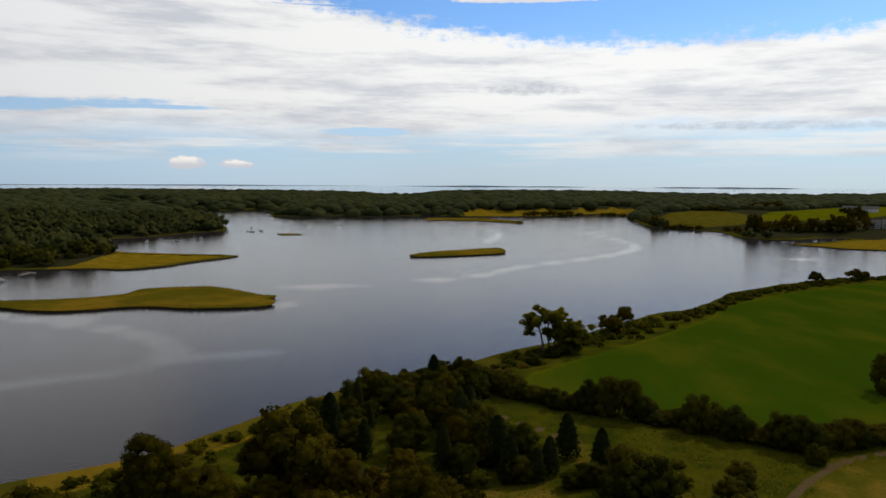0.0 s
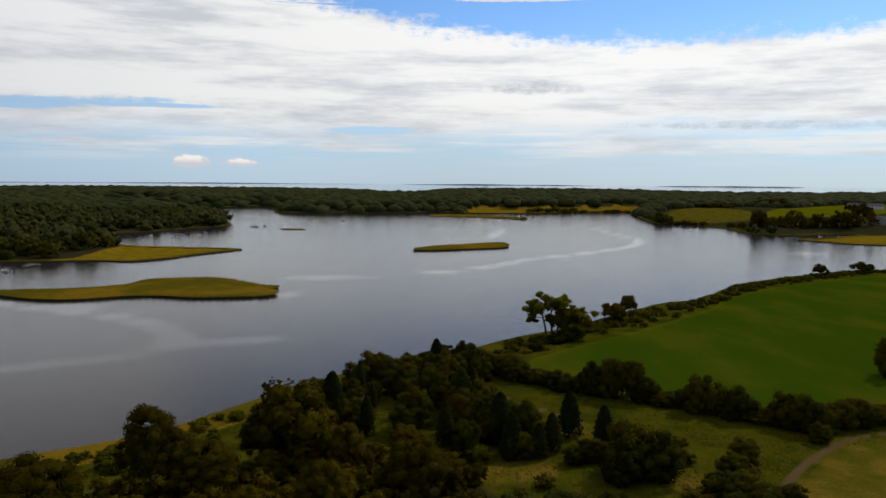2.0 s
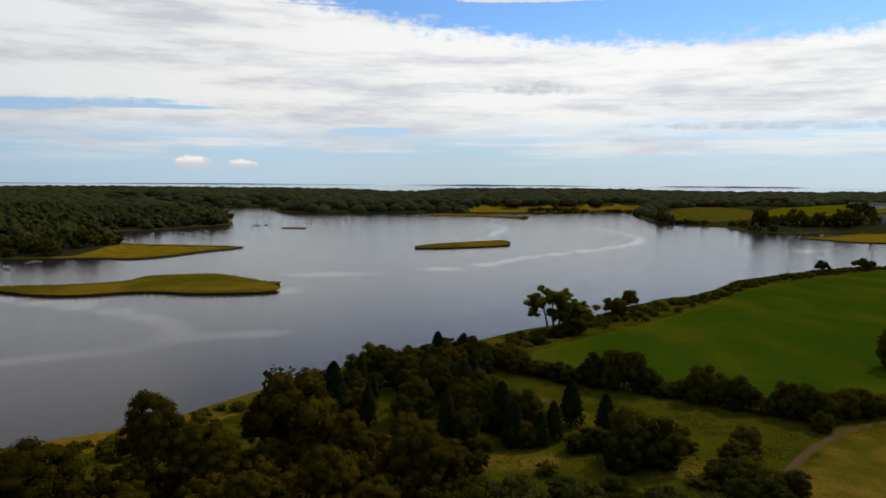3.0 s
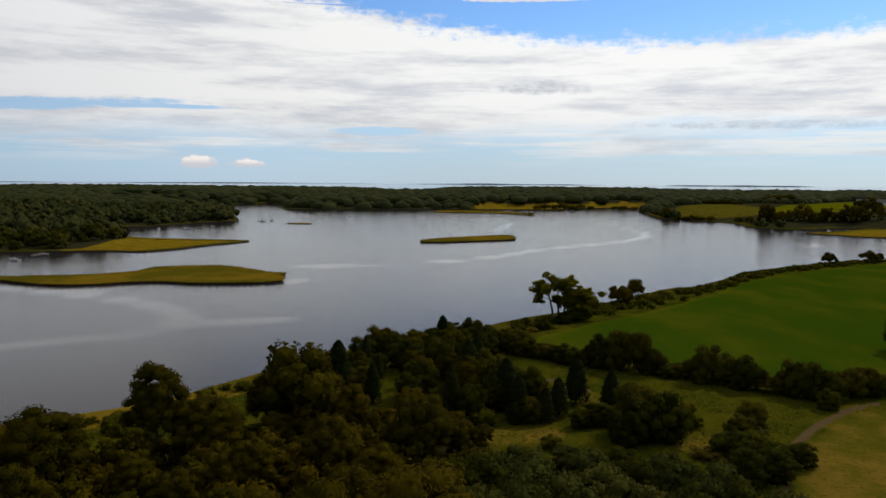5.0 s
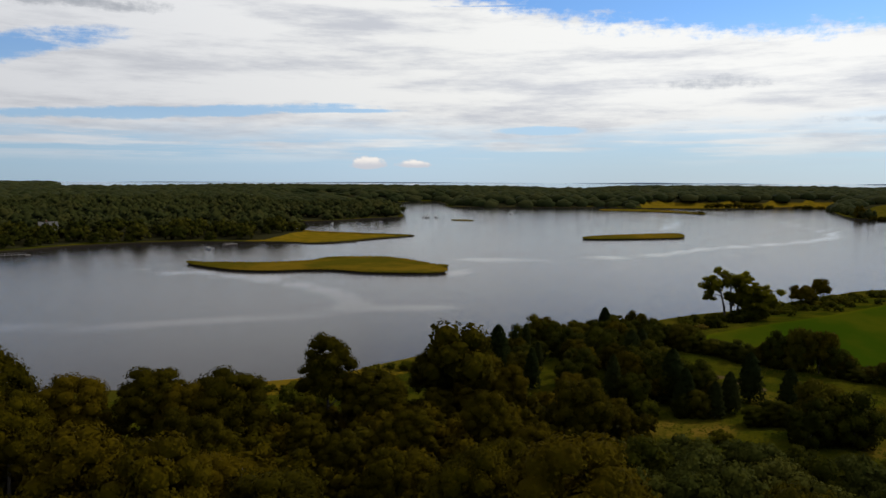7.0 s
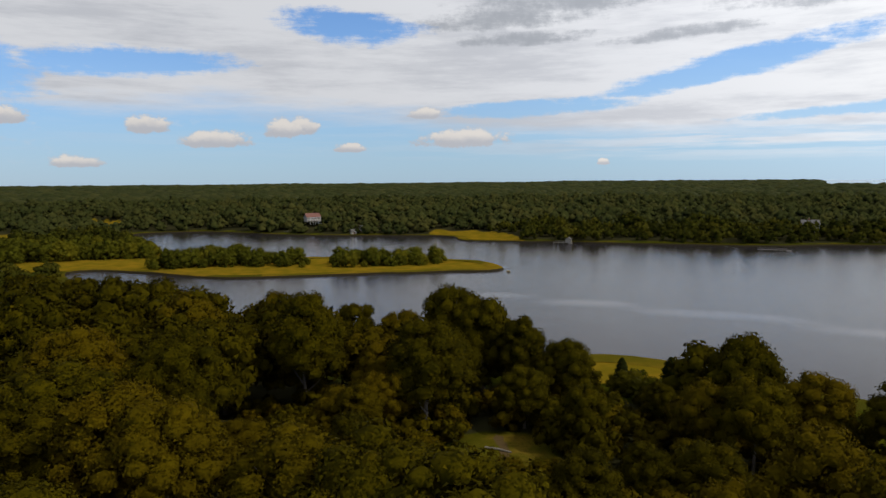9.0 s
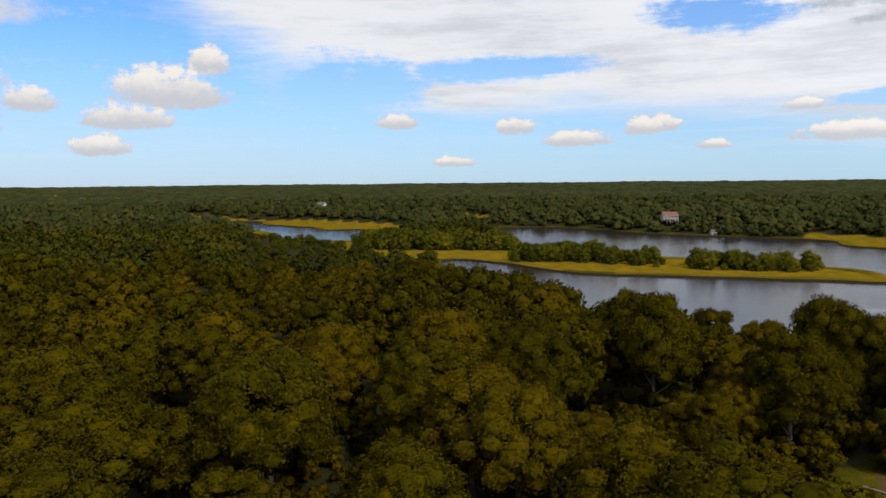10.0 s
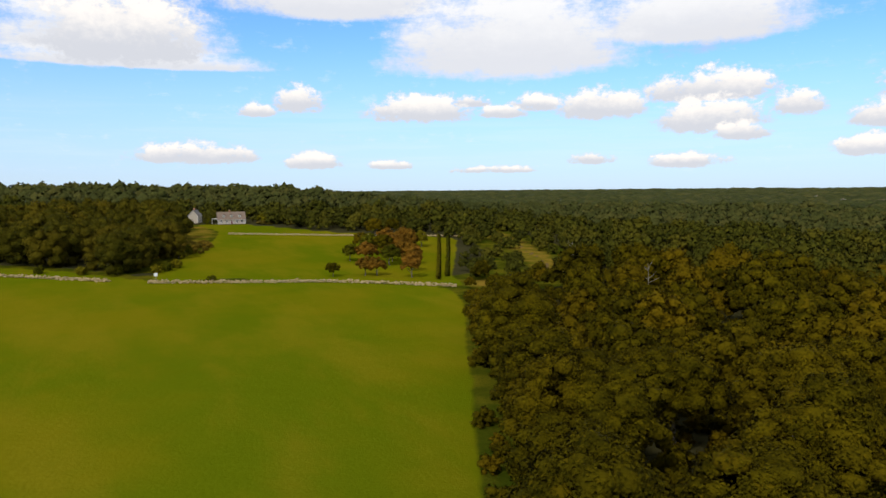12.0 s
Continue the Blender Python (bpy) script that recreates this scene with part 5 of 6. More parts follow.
def build_grass():
    """Rough grass of the meadow and of the field edges: standing blades."""
    g = np.random.default_rng(41)
    n = 45000
    x, y = g.uniform(-60, 110, n), g.uniform(60, 200, n)
    ok = inside(NORTH_BANK, x, y) & ~inside(FIELD_GOLD, x, y) & ~inside(FIELD_EAST, x, y)
    for t in TRACKS:
        ok &= distance(t, x, y, False) > 1.2
    x, y = x[ok], y[ok]
    h, d, wet, sea = land_height(x, y)
    ok = ~wet & (d > 2)
    x, y, z = x[ok], y[ok], h[ok]
    n = len(x)
    a, w, hh = g.random(n) * 6.283, g.uniform(.10, .3, n), g.uniform(.12, .32, n)
    v, f = tufts(x, y, z - .1, a, w * 1.5, hh * 1.3, g)
    me = mesh_of("rough_grass", v, [f], [ROUGH], True)
    me.normals_split_custom_set_from_vertices([(0, 0, 1)] * len(v))
    tagged(new("rough_grass", me), "rough tawny meadow grass", "grass", kind="stuff")


ROUGH = marsh_material("rough_grass", (0.062, 0.074, 0.005), (0.124, 0.106, 0.008))
build_grass()


SCRUB_CROWNS = [crown_arrays(140 + i, 5.2, 9.6, 0.2, 18, 900, 0.42, 1.0, .84, True, OCTA, -0.92) for i in range(4)]
SHRUB_CROWNS = [crown_arrays(150 + i, 1.6, 2.0, 0.05, 8, 260, 0.17, 1.0, .78, True, None, -0.9) for i in range(4)]


def build_bank_scrub():
    """Low bushes that cover the slope between the field and the water."""
    g = np.random.default_rng(53)
    n = 17000
    x, y = g.uniform(-60, 300, n), g.uniform(100, 430, n)
    h, dist, wet, sea = land_height(x, y)
    ok = ~wet & (dist > 3.5) & (dist < 20) & ~inside(FIELD_EAST, x, y) & (distance(FIELD_EAST, x, y) > 2.0) & ~inside(MEADOW, x, y)
    ok &= (g.random(n) < np.where(x > 40, .75, .42) * smooth(dist, 24, 8))
    x, y, h = x[ok], y[ok], h[ok]
    s = g.uniform(.5, 1.2, len(x)) * np.where(x > 100, .9, 1.0)
    joined("bank_scrub", SHRUB_CROWNS, np.column_stack([x, y, h - .1]), s, SHRUB, "low tangled scrub on the river bank", seed=54, category="scrub")


build_bank_scrub()


def build_marsh_woods():
    g = np.random.default_rng(51)
    for poly, tall in zip(CLUMPS, (0.92, 1.0, 1.25)):
        lo, hi = poly.min(0), poly.max(0)
        m = int(np.prod(hi - lo) / 30)
        p = g.uniform(lo, hi, (m, 2))
        p = p[inside(poly, p[:, 0], p[:, 1])]
        rim = poly[::2]
        pts = np.concatenate([p, rim])
        z = np.maximum(land_height(pts[:, 0], pts[:, 1])[0], 0.3)
        s = tall * np.concatenate([g.uniform(.62, 1.0, len(p)), g.uniform(.34, .62, len(rim))])
        joined("island_wood", SCRUB_CROWNS, np.column_stack([pts, z - .4]), s, SPIT_LEAF, "low scrubby wood on the marsh spit", seed=52)


build_marsh_woods()


def dead_tree(x, y, h, label):
    g = np.random.default_rng(int(abs(x * 7 + y)))
    vs, fs, off = [], [], 0
    z = np.linspace(-.4, h, 6)
    main = np.stack([g.normal(0, .12, 6), g.normal(0, .12, 6), z], 1)
    limbs = [(main, np.interp(z, [0, h], [.22, .04]))]
    for i in range(9):
        u = g.uniform(.45, .95)
        s = np.array([np.interp(u * h, z, main[:, 0]), np.interp(u * h, z, main[:, 1]), u * h])
        a = g.random() * 6.283
        l = h * g.uniform(.12, .28)
        e = s + np.array([math.cos(a) * l, math.sin(a) * l, l * g.uniform(.2, .9)])
        limbs.append((np.array([s, (s + e) / 2 + g.normal(0, .1, 3), e]), [.09, .05, .015]))
    for p, r in limbs:
        v, f = tube(p, r, 5)
        vs.append(v), fs.append(f + off)
        off += len(v)
    base = tagged(new("dead_tree"), label, "tree", "dead trees in the wood")
    base.location = (x, y, at_height(x, y))
    t = new("trunk", mesh_of("trunk", np.concatenate(vs), [np.concatenate(fs)], [PALE_BARK], True))
    t.parent = base


PALE_BARK = plain("bleached_bark", (0.17, 0.145, 0.11), 0.9, 0.25, 2.0)
for _x, _y, _h in ((-35, 61, 7.0), (-45, 64, 7.5), (-121, -128, 14.5), (-148, -192, 13.0), (30, -300, 10.0)):
    dead_tree(_x, _y, _h, "bare grey dead tree with broken limbs")


# ---------------------------------------------------------------- farm on the hill: walls, orchard, hedges
def rocks(n, seed):
    """A few stone shapes."""
    g = np.random.default_rng(seed)
    return [ICO1[0] * (1 + g.normal(0, .16, (len(ICO1[0]), 1))) * np.array([1, g.uniform(.6, .9), g.uniform(.5, .75)]) for _ in range(n)]


STONE = plain("field_stone", (0.36, 0.27, 0.13), 0.95, 0.4, 1.4)


def stone_wall(line, label, height=1.1, width=1.5, seed=1):
    g = np.random.default_rng(seed)
    shapes = rocks(8, seed)
    p = spline(line, 0.55, False)
    h = land_height(p[:, 0], p[:, 1])[0]
    vs, ts, off = [], [], 0
    for (x, y), z in zip(p, h):
        for _ in range(5):
            s = g.uniform(.26, .52)
            o = g.normal(0, width * .28, 2)
            zz = z + g.uniform(0.05, 1.0) * height * (1 - min(1.0, np.hypot(*o) / width) ** 1.2)
            a = g.random() * 6.283
            v = shapes[g.integers(8)] * s
            v = np.stack([v[:, 0] * math.cos(a) - v[:, 1] * math.sin(a) + x + o[0], v[:, 0] * math.sin(a) + v[:, 1] * math.cos(a) + y + o[1], v[:, 2] + zz], 1)
            vs.append(v), ts.append(ICO1[1] + off)
            off += len(v)
    return tagged(new("stone_wall", mesh_of("stone_wall", np.concatenate(vs), [np.concatenate(ts)], [STONE])), label, "stone wall", "field walls", kind="stuff")


stone_wall([(60, -306), (21, -278), (-10, -254.5)], "tumbled grey fieldstone wall at the field edge", seed=1)
stone_wall([(-22, -246.5), (-47, -236), (-77, -222.5), (-107, -198)], "tumbled pale fieldstone wall across the mown field", seed=2)
stone_wall([(-73, -381), (-105, -365), (-137, -349.5), (-167, -338), (-190, -326)], "low fieldstone wall behind the upper field", .9, 1.2, seed=3)


def build_orchard():
    g = np.random.default_rng(61)
    mats = (AUTUMN, AUTUMN, SHRUB, LEAF)
    masters = [make_tree("orchard_tree", crown_arrays(400 + i, 2.6, 5.0, .7, 13, 1300, .24, 1.0, .66, True), m, trunk_mesh(410 + i, 5.5, .13, 2.0),
                         lab, "tree", "orchard trees", .2 + .2 * i)
               for i, (m, lab) in enumerate(zip(mats, ("small orchard tree in rusty autumn leaf", "orchard tree with red-brown leaves", "low green orchard tree on mown grass", "dark green orchard tree")))]
    spots = [(-79.6, -236, 3, .75), (-90.5, -233.5, 0, .95), (-94, -231.5, 1, 1.0), (-102.8, -222, 0, 1.15), (-98, -269, 2, 1.1), (-102, -263, 0, 1.15), (-108, -253, 2, 1.2),
             (-106, -268, 0, 1.1), (-113, -262, 1, 1.2), (-121.5, -266, 1, 1.3), (-112, -284, 2, 1.2), (-117, -280, 3, 1.2), (-123, -282, 1, 1.35), (-130, -284, 0, 1.3), (-116, -304, 3, 1.2),
             (-126, -300, 0, 1.3), (-139, -305, 1, 1.4), (-133, -298, 1, 1.4), (-144, -300, 2, 1.2), (-139, -345, 3, 1.4), (-151, -349, 3, 1.3), (-126, -270, 3, .9), (-118, -252, 0, 1.0), (-110, -237, 0, 1.1)]
    for x, y, i, s in spots:
        set_down(masters[i], x, y, (s * 1.25, s * 1.25, s * g.uniform(1.1, 1.4)), g.uniform(0, 360))
    sumac = make_shrub(420, GOLDEN, "orange-gold thicket at the edge of the wood", "golden shrubs", tone=.5)
    for _ in range(34):
        x, y = -46 + g.normal(0, 5), -333 + g.normal(0, 9)
        s = g.uniform(.9, 1.6)
        set_down(sumac, x, y, (s * 1.2, s * 1.2, s * .8), g.uniform(0, 360))
    for _ in range(40):
        u = g.random()
        x, y = -100 - 66 * u + g.normal(0, 2), -431 + 20 * u + g.normal(0, 3)
        s = g.uniform(.9, 1.7)
        set_down(sumac, x, y, (s * 1.4, s * 1.4, s * .7), g.uniform(0, 360))
    green = make_shrub(421, SHRUB, "round green bush by the stone wall", "farm bushes", tone=.3)
    for x, y, s in ((-40, -241, 1.0), (-30, -270, 1.5), (-34, -276, 1.4), (-26, -266, 1.3), (-14, -268, 1.2), (-3, -272, 1.3), (10, -280, 1.2), (-38, -300, 1.8), (-42, -310, 1.8), (-112, -430, 2.2), (-118, -427, 1.8), (-104, -436, 2.4), (-72, -439, 1.5)):
        set_down(green, x, y, s, g.uniform(0, 360))
    drop(*masters, sumac, green)


build_orchard()


def hedge(line, width, height, mat, label, n):
    """A clipped hedge row: a leafy wall."""
    g = np.random.default_rng(n)
    p = spline(line, 1.0, False)
    i = g.integers(0, len(p), n)
    u = g.random(n)
    side = np.where(g.random(n) < .5, -1, 1) * (u < .75)
    x = p[i, 0] + side * width / 2 + g.normal(0, .12, n) * 1
    y = p[i, 1] + g.uniform(-.6, .6, n)
    z0 = land_height(p[:, 0], p[:, 1])[0][i]
    z = z0 + np.where(side == 0, height, g.random(n) * height) + g.normal(0, .08, n)
    facing = np.stack([side, np.zeros(n), np.where(side == 0, 1.0, .3)], 1)
    v, q = cards(np.stack([x, y, z], 1), facing, .28, g)
    core = []
    zz = land_height(p[:, 0], p[:, 1])[0]
    for o, h in ((-width * .4, 0), (-width * .38, height * .9), (width * .38, height * .9), (width * .4, 0)):
        core.append(np.column_stack([p[:, 0] + o, p[:, 1], zz + h]))
    cv = np.concatenate(core)
    me = mesh_of("hedge", np.concatenate([v, cv]), [np.concatenate([q, grid_faces(4, len(p)) + len(v)])], [mat])
    float_attribute(me, "tone", np.full(len(v) + len(cv), .2))
    direction_attribute(me, np.concatenate([np.repeat(unit(facing), 4, 0), np.tile((0, 0, 1.0), (len(cv), 1))]))
    return tagged(new("hedge", me), label, "hedge", "orchard hedges")


hedge([(-109, -214), (-140, -274), (-171, -335)], 1.1, 1.3, SHRUB, "long clipped dark green hedge row", 3200)
hedge([(-115, -219), (-146, -277), (-176, -334)], 1.2, 0.9, SHRUB, "long loose green-brown hedge row", 2400)


# ---------------------------------------------------------------- buildings
def part(name, bm, mat, parent, label=""):
    me = bpy.data.meshes.new(name)
    bm.to_mesh(me)
    bm.free()
    me.materials.append(mat)
    ob = new(name, me)
    ob.parent = parent
    return tagged(ob, label)


def boxes(*items):
    """A bmesh of boxes: (x0, x1, y0, y1, z0, z1)."""
    bm = bmesh.new()
    for x0, x1, y0, y1, z0, z1 in items:
        m = Matrix.LocRotScale(((x0 + x1) / 2, (y0 + y1) / 2, (z0 + z1) / 2), None, (x1 - x0, y1 - y0, z1 - z0))
        bmesh.ops.create_cube(bm, size=1.0, matrix=m)
    return bm


def prism(profile, x0, x1):
    """A solid from a (y, z) outline drawn out along x."""
    bm = bmesh.new()
    a = [bm.verts.new((x0, y, z)) for y, z in profile]
    b = [bm.verts.new((x1, y, z)) for y, z in profile]
    bm.faces.new(a[::-1]), bm.faces.new(b)
    for i in range(len(profile)):
        j = (i + 1) % len(profile)
        bm.faces.new((a[i], a[j], b[j], b[i]))
    bmesh.ops.recalc_face_normals(bm, faces=bm.faces)
    return bm


SHINGLE = plain("weathered_shingle", (0.30, 0.27, 0.23), 0.9, 0.25, 2.5)
WHITE = plain("white_paint", (0.66, 0.65, 0.62), 0.6, 0.06, 1.0)
CREAM = plain("cream_clapboard", (0.42, 0.37, 0.30), 0.7, 0.1, 2.0)
ROOF_GREY = plain("grey_asphalt_shingle", (0.15, 0.14, 0.13), 0.95, 0.3, 4.0)
ROOF_BROWN = plain("brown_asphalt_shingle", (0.17, 0.125, 0.095), 0.95, 0.25, 4.0)
ROOF_RED = plain("red_roof_shingle", (0.23, 0.105, 0.080), 0.9, 0.25, 3.0)
BRICK = plain("chimney_brick", (0.26, 0.12, 0.08), 0.9, 0.3, 5.0)
GLASS = plain("window_glass", (0.03, 0.035, 0.04), 0.08, 0.1, 1.0)
TIMBER = plain("grey_timber", (0.27, 0.24, 0.20), 0.9, 0.25, 3.0)
DOOR_RED = plain("dark_door_paint", (0.12, 0.03, 0.025), 0.5, 0.1, 2.0)


def window(parent, x, y, z, w, h, out):
    """A framed sash window in a long wall that faces along y (out = 1 or -1)."""
    f = part("window", boxes((x - w / 2 - .1, x + w / 2 + .1, y, y + out * .09, z - .1, z + .02), (x - w / 2 - .1, x + w / 2 + .1, y, y + out * .09, z + h, z + h + .12),
                             (x - w / 2 - .1, x - w / 2, y, y + out * .08, z, z + h), (x + w / 2, x + w / 2 + .1, y, y + out * .08, z, z + h),
                             (x - .03, x + .03, y, y + out * .07, z, z + h), (x - w / 2, x + w / 2, y, y + out * .07, z + h / 2 - .03, z + h / 2 + .03)), WHITE, parent, "white window frame")
    part("pane", boxes((x - w / 2, x + w / 2, y - out * .05, y + out * .03, z, z + h)), GLASS, f, "dark glass pane")


def house(name, x, y, turn, length, depth, wall_h, rise, wall, roof, label, dormers=0, chimney=True, porch=False, windows=4, deck=False, dz=0.0, category="house", group=""):
    """A gabled house, ridge along its length; its front looks along +y before turning."""
    base = tagged(new(name), label, category, group)
    base.matrix_world = pose(x, y, at_height(x, y) - 0.2 + dz, 0, 0, turn)
    l, d = length / 2, depth / 2
    part("wall", prism([(-d, -1.2), (d, -1.2), (d, wall_h), (0, wall_h + rise), (-d, wall_h)], -l, l), wall, base)
    t, e = 0.22, 0.45
    k = rise / d
    for s in (1, -1):
        part("roof", prism([(s * (d + e), wall_h - k * e + .02), (0, wall_h + rise + .02), (0, wall_h + rise + t + .02), (s * (d + e), wall_h - k * e + t)], -l - e, l + e), roof, base)
        part("fascia", boxes((-l - e, l + e, s * (d + e) - .04, s * (d + e) + .04, wall_h - k * e - .16, wall_h - k * e + .02)), WHITE, base, "white fascia board")
    if chimney:
        c = part("chimney", boxes((l * .05, l * .05 + .9, -.45, .45, wall_h + rise * .5, wall_h + rise + 1.2)), BRICK, base, "brick chimney")
        part("cap", boxes((l * .05 - .1, l * .05 + 1.0, -.55, .55, wall_h + rise + 1.2, wall_h + rise + 1.35)), STONE, c)
    for i in range(dormers):
        cx = (i - (dormers - 1) / 2) * length / (dormers + .4)
        y0 = d * .78
        zb = wall_h + (d - y0) * k
        dm = part("dormer", prism([(y0, zb - .3), (y0, zb + 1.5), (-.2, zb + 1.5), (-.2, zb)], cx - .85, cx + .85), CREAM, base, "gabled dormer")
        bm = bmesh.new()
        for s in (-1, 1):
            m = Matrix.LocRotScale((cx + s * .52, y0 * .5, zb + 1.86), Euler((0, s * .62, 0)), (1.35, y0 + .5, .12))
            bmesh.ops.create_cube(bm, size=1.0, matrix=m)
        part("dormer_roof", bm, roof, dm)
        window(base, cx, y0, zb + .2, .95, 1.15, 1)
    for i in range(windows):
        cx = (i - (windows - 1) / 2) * length / (windows + .3)
        if windows % 2 and i == windows // 2:
            dr = part("door", boxes((cx - .5, cx + .5, d, d + .07, 0, 2.05)), DOOR_RED, base, "front door")
            part("door_frame", boxes((cx - .62, cx - .5, d, d + .1, 0, 2.15), (cx + .5, cx + .62, d, d + .1, 0, 2.15), (cx - .5, cx + .5, d, d + .1, 2.05, 2.15)), WHITE, dr)
        else:
            window(base, cx, d, 0.9, 1.0, 1.35, 1)
            if wall_h > 4:
                window(base, cx, d, 3.5, 1.0, 1.3, 1)
    for s in (1, -1):
        part("corner_board", boxes((s * l - .12, s * l + .12, d - .1, d + .05, -.2, wall_h - .05)), WHITE, base)
    if porch:
        pl = l + 3.4
        p = part("porch_roof", prism([(-d * .6, wall_h + .1), (d * .6, wall_h + .1), (d * .6, wall_h + .35), (-d * .6, wall_h + .35)], l + .02, pl), WHITE, base, "white flat porch roof")
        for yy in (-d * .5, d * .5):
            part("post", boxes((pl - .3, pl - .12, yy - .09, yy + .09, -.4, wall_h + .1)), WHITE, p)
        part("porch_floor", boxes((l + .02, pl, -d * .6, d * .6, -.4, .15)), TIMBER, p)
    if deck:
        dk = part("deck", boxes((-l * .8, l * .8, d + .1, d + 4.0, -.15, .05)), TIMBER, base, "wooden deck")
        for i in range(5):
            px = -l * .78 + i * l * .39
            part("post", boxes((px - .08, px + .08, d + 3.7, d + 3.9, -3.0, 1.05)), WHITE, dk)
        part("rail", boxes((-l * .8, l * .8, d + 3.75, d + 3.85, .95, 1.05), (-l * .8, l * .8, d + 3.77, d + 3.83, .5, .56)), WHITE, dk, "white deck rail")
    return base


house("farmhouse", -86, -441, -6, 15.5, 8.0, 2.9, 4.0, CREAM, ROOF_BROWN, "cream farmhouse with brown roof and three dormers on the hill", 3, True, True, 5)
house("farmhouse_wing", -67, -452, 62, 6.5, 5.6, 4.8, 3.0, CREAM, ROOF_GREY, "tall pale gabled house half hidden by trees", 0, True, False, 3)
house("riverside_house", -566, 103, -79, 11.0, 7.0, 2.7, 2.6, SHINGLE, ROOF_RED, "grey-brown riverside house with faded red roof", 0, False, False, 4, True, 5.2)
house("riverside_cottage", -346, 379, -132, 10.0, 8.0, 3.0, 2.2, SHINGLE, ROOF_GREY, "grey shingled cottage with white deck above the river", 0, True, False, 3, True, 3.0)
house("boat_shed", -509, 122, -75, 3.6, 3.0, 2.2, 1.2, CREAM, ROOF_GREY, "small pale boat shed by the water", 0, False, False, 1, category="shed")
house("garden_shed", -522, 133, -70, 5.0, 3.4, 2.4, 1.3, SHINGLE, ROOF_GREY, "grey timber garden shed under trees", 0, False, False, 2, category="shed")
for _x, _y, _t, _l, _w, _r, _lab in ((-1252, -883, -125, 22, WHITE, ROOF_GREY, "large white house above the far woods"), (-1025, -681, -122, 14, CREAM, ROOF_GREY, "pale house at the far marsh edge"),
                                     (-1007, -613, -120, 13, CREAM, ROOF_BROWN, "pale far house beside the marsh"), (-826, -247, -105, 10, WHITE, ROOF_GREY, "small white house in the far woods"),
                                     (590, 1050, 150, 18, SHINGLE, ROOF_GREY, "weathered grey barn on the far farm"), (612, 1038, 150, 22, WHITE, ROOF_GREY, "white farmhouse on the far fields"),
                                     (420, 705, 148, 12, SHINGLE, ROOF_GREY, "grey farm shed among trees"), (436, 702, 148, 15, SHINGLE, ROOF_GREY, "long grey barn beside the river fields"),
                                     (-905, -330, -110, 11, WHITE, ROOF_GREY, "white cottage in far woods"), (-980, -420, -112, 11, CREAM, ROOF_BROWN, "cream cottage in far woods")):
    house("far_house", _x, _y, _t, _l, 9.0, 5.0, 3.6, _w, _r, _lab, 0, True, False, 4, group="far houses")


# ---------------------------------------------------------------- landings and boats
def dock(x, y, turn, length, label, hut=False):
    base = tagged(new("dock"), label, "dock", "river docks")
    base.matrix_world = pose(x, y, 0.0, 0, 0, turn)
    d = part("walkway", boxes((-.8, .8, -length, 0, .62, .78)), TIMBER, base)
    n = int(length / 3)
    for i in range(n + 1):
        for s in (-.72, .72):
            part("pile", boxes((s - .1, s + .1, -i * 3 - .1, -i * 3 + .1, -1.6, 1.15)), TIMBER, base)
    part("float", boxes((-1.9, 1.9, .1, 2.2, .12, .5)), TIMBER, base, "pale floating landing stage")
    part("ramp_rail", boxes((-.82, -.76, -length, 0, 1.5, 1.58), (.76, .82, -length, 0, 1.5, 1.58)), TIMBER, d, "grey hand rail")
    if hut:
        h = part("hut", prism([(-1.6, .78), (1.6, .78), (1.6, 2.9), (0, 3.9), (-1.6, 2.9)], -1.8, 1.8), TIMBER, base, "small grey boat hut")
        part("hut_roof", prism([(-1.9, 2.75), (0, 3.95), (1.9, 2.75), (1.9, 2.9), (0, 4.1), (-1.9, 2.9)], -2.0, 2.0), ROOF_GREY, h)


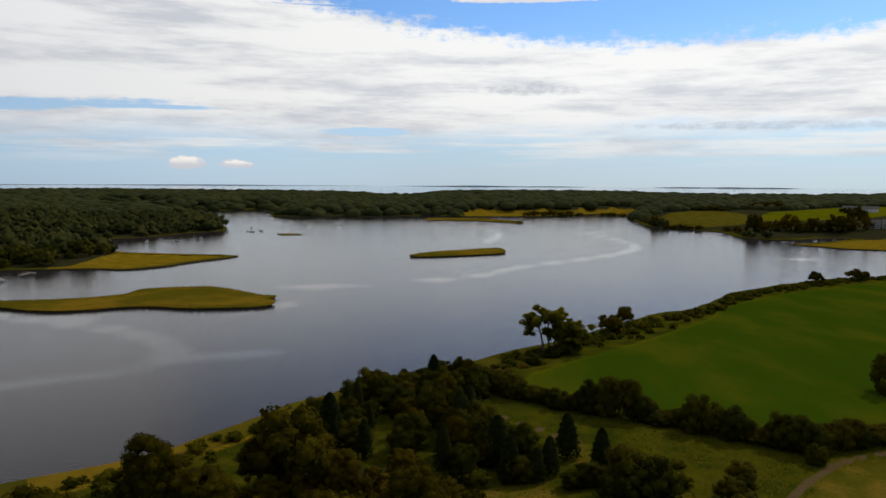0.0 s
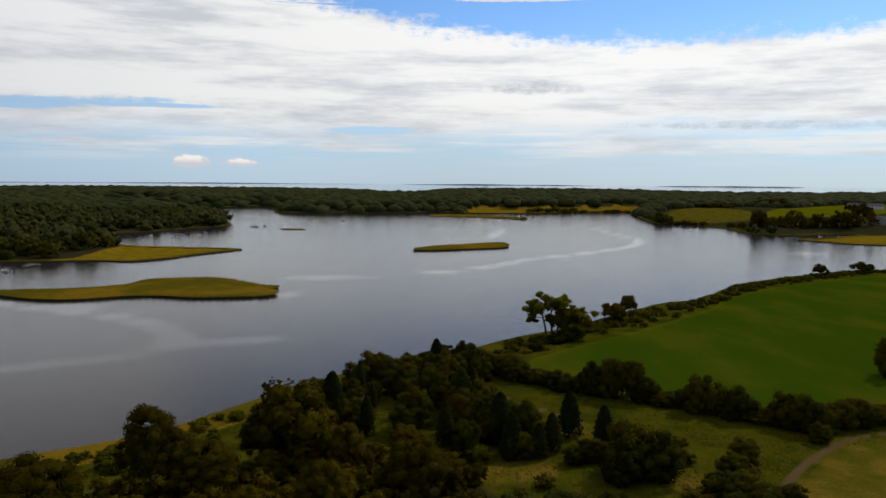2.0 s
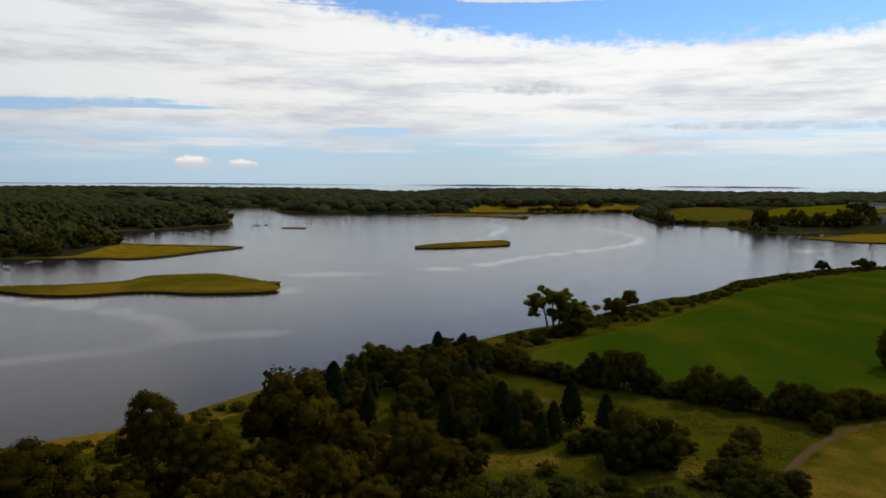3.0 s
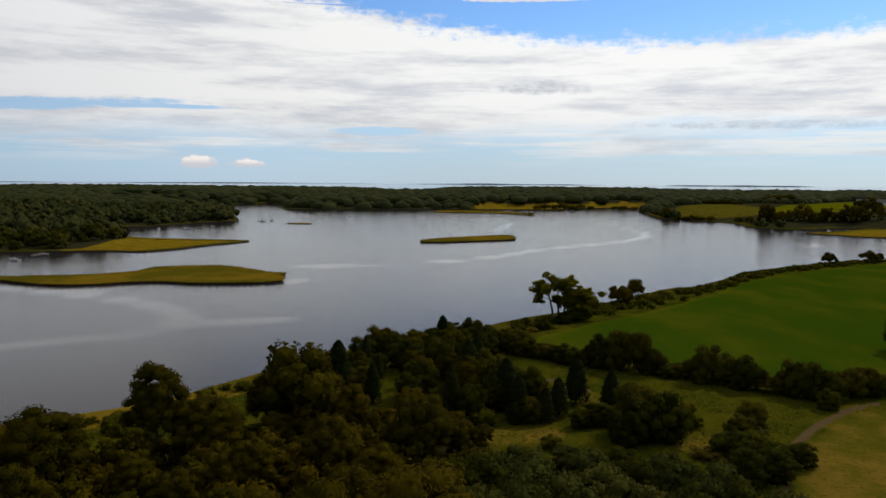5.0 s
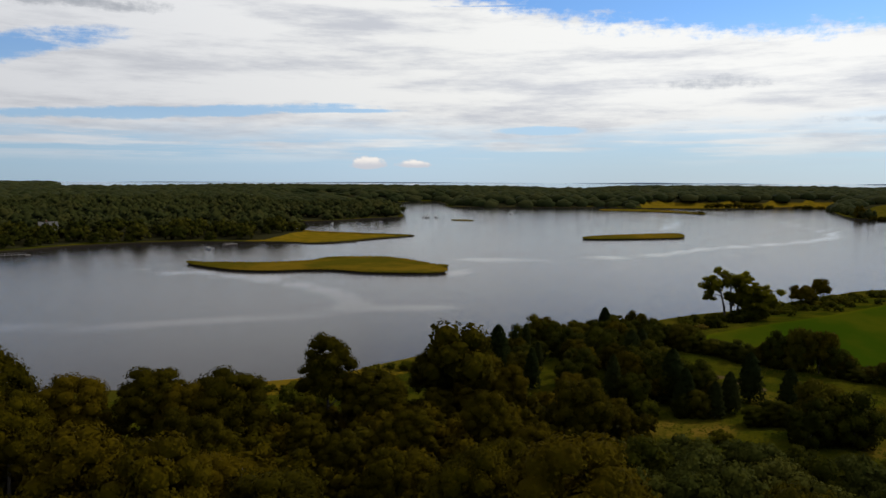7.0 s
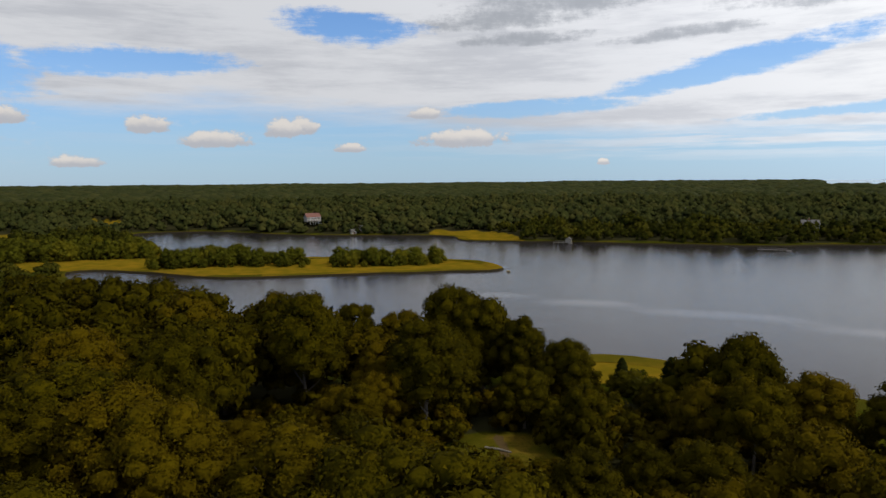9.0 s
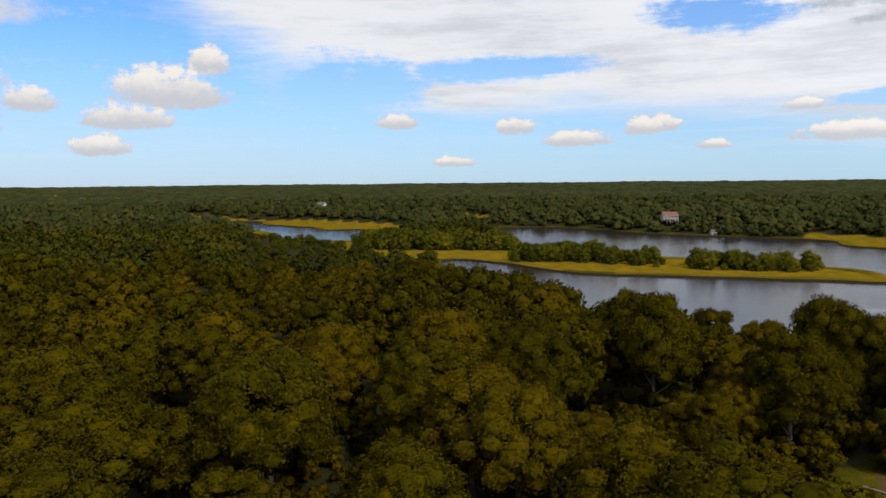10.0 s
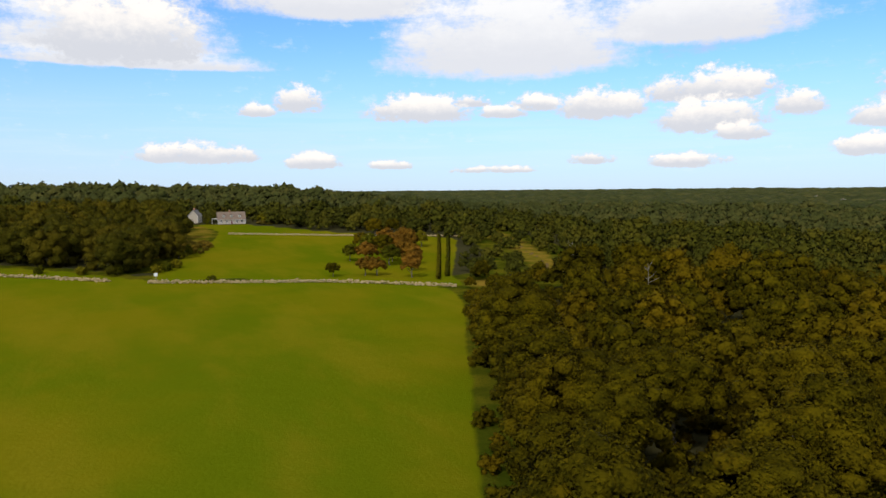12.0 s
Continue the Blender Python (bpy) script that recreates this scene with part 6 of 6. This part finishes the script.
def shore_trees():
    """Field trees along the far east bank."""
    g = np.random.default_rng(71)
    # place, crown width, height
    row = [(245, 836, 12, 15), (250, 804, 11, 6), (256, 800, 9, 5), (263, 795, 12, 7), (269, 786, 9, 5), (275, 777, 9, 6), (295, 750, 10, 6), (297, 727, 10, 8), (303, 706, 15, 21), (309, 712, 13, 18),
           (312, 697, 13, 11), (323, 697, 13, 12), (336, 698, 17, 17), (342, 692, 10, 10), (348, 698, 13, 10), (354, 700, 11, 9), (360, 700, 14, 15), (371, 700, 13, 10), (378, 695, 20, 19),
           (389, 700, 16, 16), (398, 702, 12, 10), (480, 843, 20, 17), (492, 850, 14, 13), (409, 698, 8, 16), (418, 704, 9, 8), (384, 1074, 20, 8), (404, 1077, 22, 9), (412, 1060, 16, 6), (373, 1091, 18, 6),
           (506, 1153, 30, 12), (508, 1113, 30, 14), (490, 1128, 26, 12), (520, 1135, 26, 11), (470, 735, 10, 9), (560, 780, 12, 9), (560, 1010, 14, 9), (620, 1060, 16, 9),
           (125, 1085, 14, 7), (138, 1090, 16, 9), (152, 1096, 16, 8), (166, 1102, 16, 9), (180, 1108, 16, 8), (196, 1118, 16, 9), (212, 1126, 14, 7), (250, 1130, 14, 7), (262, 1120, 16, 8), (276, 1112, 14, 7),
           (88, 912, 7, 5), (94, 900, 8, 6), (98, 908, 6, 4)]
    masters = [make_tree("field_tree", crown_arrays(450 + i, 5.2, 9.5, .3, 15, 560, .6, 1.0, .8, True, None, -0.85), LEAF, trunk_mesh(455 + i, 11, .25, 3.6),
                         "dark round tree of the far bank and fields", "tree", "field trees on the far bank", .1 + i * .2) for i in range(3)]
    for x, y, w, h in row:
        set_down(masters[g.integers(3)], x, y, (w / 10.0, w / 10.0, h / 10.2), g.uniform(0, 360), -0.3)
    drop(*masters)


shore_trees()
dock(-377, 222, -40, 9, "timber dock with a small grey hut", True)
dock(-287, 299, -44, 14, "weathered timber dock with landing stage")
dock(-221, 384, 5, 12, "weathered timber dock beside the marsh")
dock(-541, 82, -70, 8, "short pale dock below the red-roofed house")
dock(-222, 716, -100, 18, "low timber dock off the wooded point")


def boat(x, y, turn, length, label, group="moored boats"):
    """A small open motor boat."""
    base = tagged(new("boat"), label, "boat", group)
    base.matrix_world = pose(x, y, 0.0, 0, 0, turn)
    bm = bmesh.new()
    rings = []
    for u, w, lo, hi in ((-.5, .80, .0, .75), (-.2, 1.0, -.15, .75), (.15, .95, -.15, .82), (.38, .55, -.05, .95), (.5, .04, .3, 1.1)):
        yy, ww = u * length, w * length * .19
        rings.append([bm.verts.new(p) for p in ((-ww, yy, hi), (-ww * .8, yy, lo + .1), (0, yy, lo - .12), (ww * .8, yy, lo + .1), (ww, yy, hi), (ww * .85, yy, hi), (ww * .7, yy, lo + .3), (-ww * .7, yy, lo + .3), (-ww * .85, yy, hi))])
    for a, b in zip(rings, rings[1:]):
        for i in range(9):
            bm.faces.new((a[i], a[(i + 1) % 9], b[(i + 1) % 9], b[i]))
    bm.faces.new(rings[0]), bm.faces.new(rings[-1][::-1])
    bmesh.ops.recalc_face_normals(bm, faces=bm.faces)
    part("hull", bm, WHITE, base)
    part("console", boxes((-.4, .4, -.3, .4, .3, 1.35), (-.35, .35, .35, .42, 1.35, 1.75)), CREAM, base)
    m = part("outboard_motor", boxes((-.22, .22, -length * .5 - .45, -length * .5 - .02, .55, 1.25), (-.08, .08, -length * .5 - .3, -length * .5 - .1, -.4, .55)), GLASS, base, "black outboard motor")
    part("thwart", boxes((-length * .14, length * .14, -length * .28, -length * .2, .45, .52)), TIMBER, base)


for _i, (_x, _y, _t, _l) in enumerate(((-219, 355, 60, 7.5), (-196, 720, 20, 6.5), (-190, 714, 70, 6.0), (-184, 726, 40, 6.5), (-205, 770, 10, 6.5), (-222, 600, 80, 6.0), (-210, 625, 40, 6.0), (-150, 800, 30, 6.0), (-120, 830, 60, 6.5), (-243, 590, 10, 5.5))):
    boat(_x, _y, _t, _l, "small white motor boat on its mooring")


# ---------------------------------------------------------------- far horizon and small things
def far_island(az0, az1, dist, height, seed):
    n = 60
    a = np.radians(np.linspace(az0, az1, n))
    u = np.linspace(0, 1, n)
    h = height * np.clip(np.sin(u * np.pi) ** .5 * (0.55 + 0.45 * np.array([noise.noise((t * 4, seed, 0)) for t in u])), .05, None)
    x, y = dist * np.sin(a), dist * np.cos(a)
    z0 = 23.0
    v = np.concatenate([np.column_stack([x * k, y * k, np.full(n, z0) + h * f]) for k, f in ((1.0, -.6), (1.0, .5), (1.004, .9), (1.008, 1.0), (1.012, -.6))])
    tagged(new("far_island", mesh_of("far_island", v, [grid_faces(5, n)], [DISTANT], True)), "low island on the sea horizon, blue haze put into its colour", "island", "islands on the horizon")


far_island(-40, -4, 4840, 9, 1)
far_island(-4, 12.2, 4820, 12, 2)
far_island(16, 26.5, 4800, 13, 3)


def mud_rock(x, y, s, label):
    v = rocks(1, int(abs(x)))[0] * np.array([s, s * .8, s * .7])
    ob = tagged(new("rock", mesh_of("rock", v, [ICO1[1]], [STONE])), label, "rock")
    ob.location = (x, y, s * .12)


mud_rock(-271, 131, 1.5, "dark boulder in the water off the spit")
mud_rock(-16, 497, .8, "pale stone on the marsh islet")
sign = tagged(new("nest_box"), "white nest box on a post by the wall", "nest box")
sign.location = (-24, -248, at_height(-24, -248))
part("post", boxes((-.07, .07, -.07, .07, -.4, 1.9)), TIMBER, sign)
part("box", boxes((-.55, .55, -.3, .3, 1.9, 2.9)), WHITE, sign, "white painted box")
log = tagged(new("log"), "pale fallen log beside the woodland path", "log")
log.matrix_world = pose(-83, 38.6, at_height(-83, 38.6) + .13, 0, 0, 40)
_v, _f = tube([(-1.9, 0, 0), (0, .1, .05), (1.9, 0, 0)], [.16, .14, .11], 8)
_t = new("trunk", mesh_of("trunk", _v, [_f], [plain("weathered_log", (0.27, 0.24, 0.19), 0.9, 0.25, 2.0)], True))
_t.parent = log
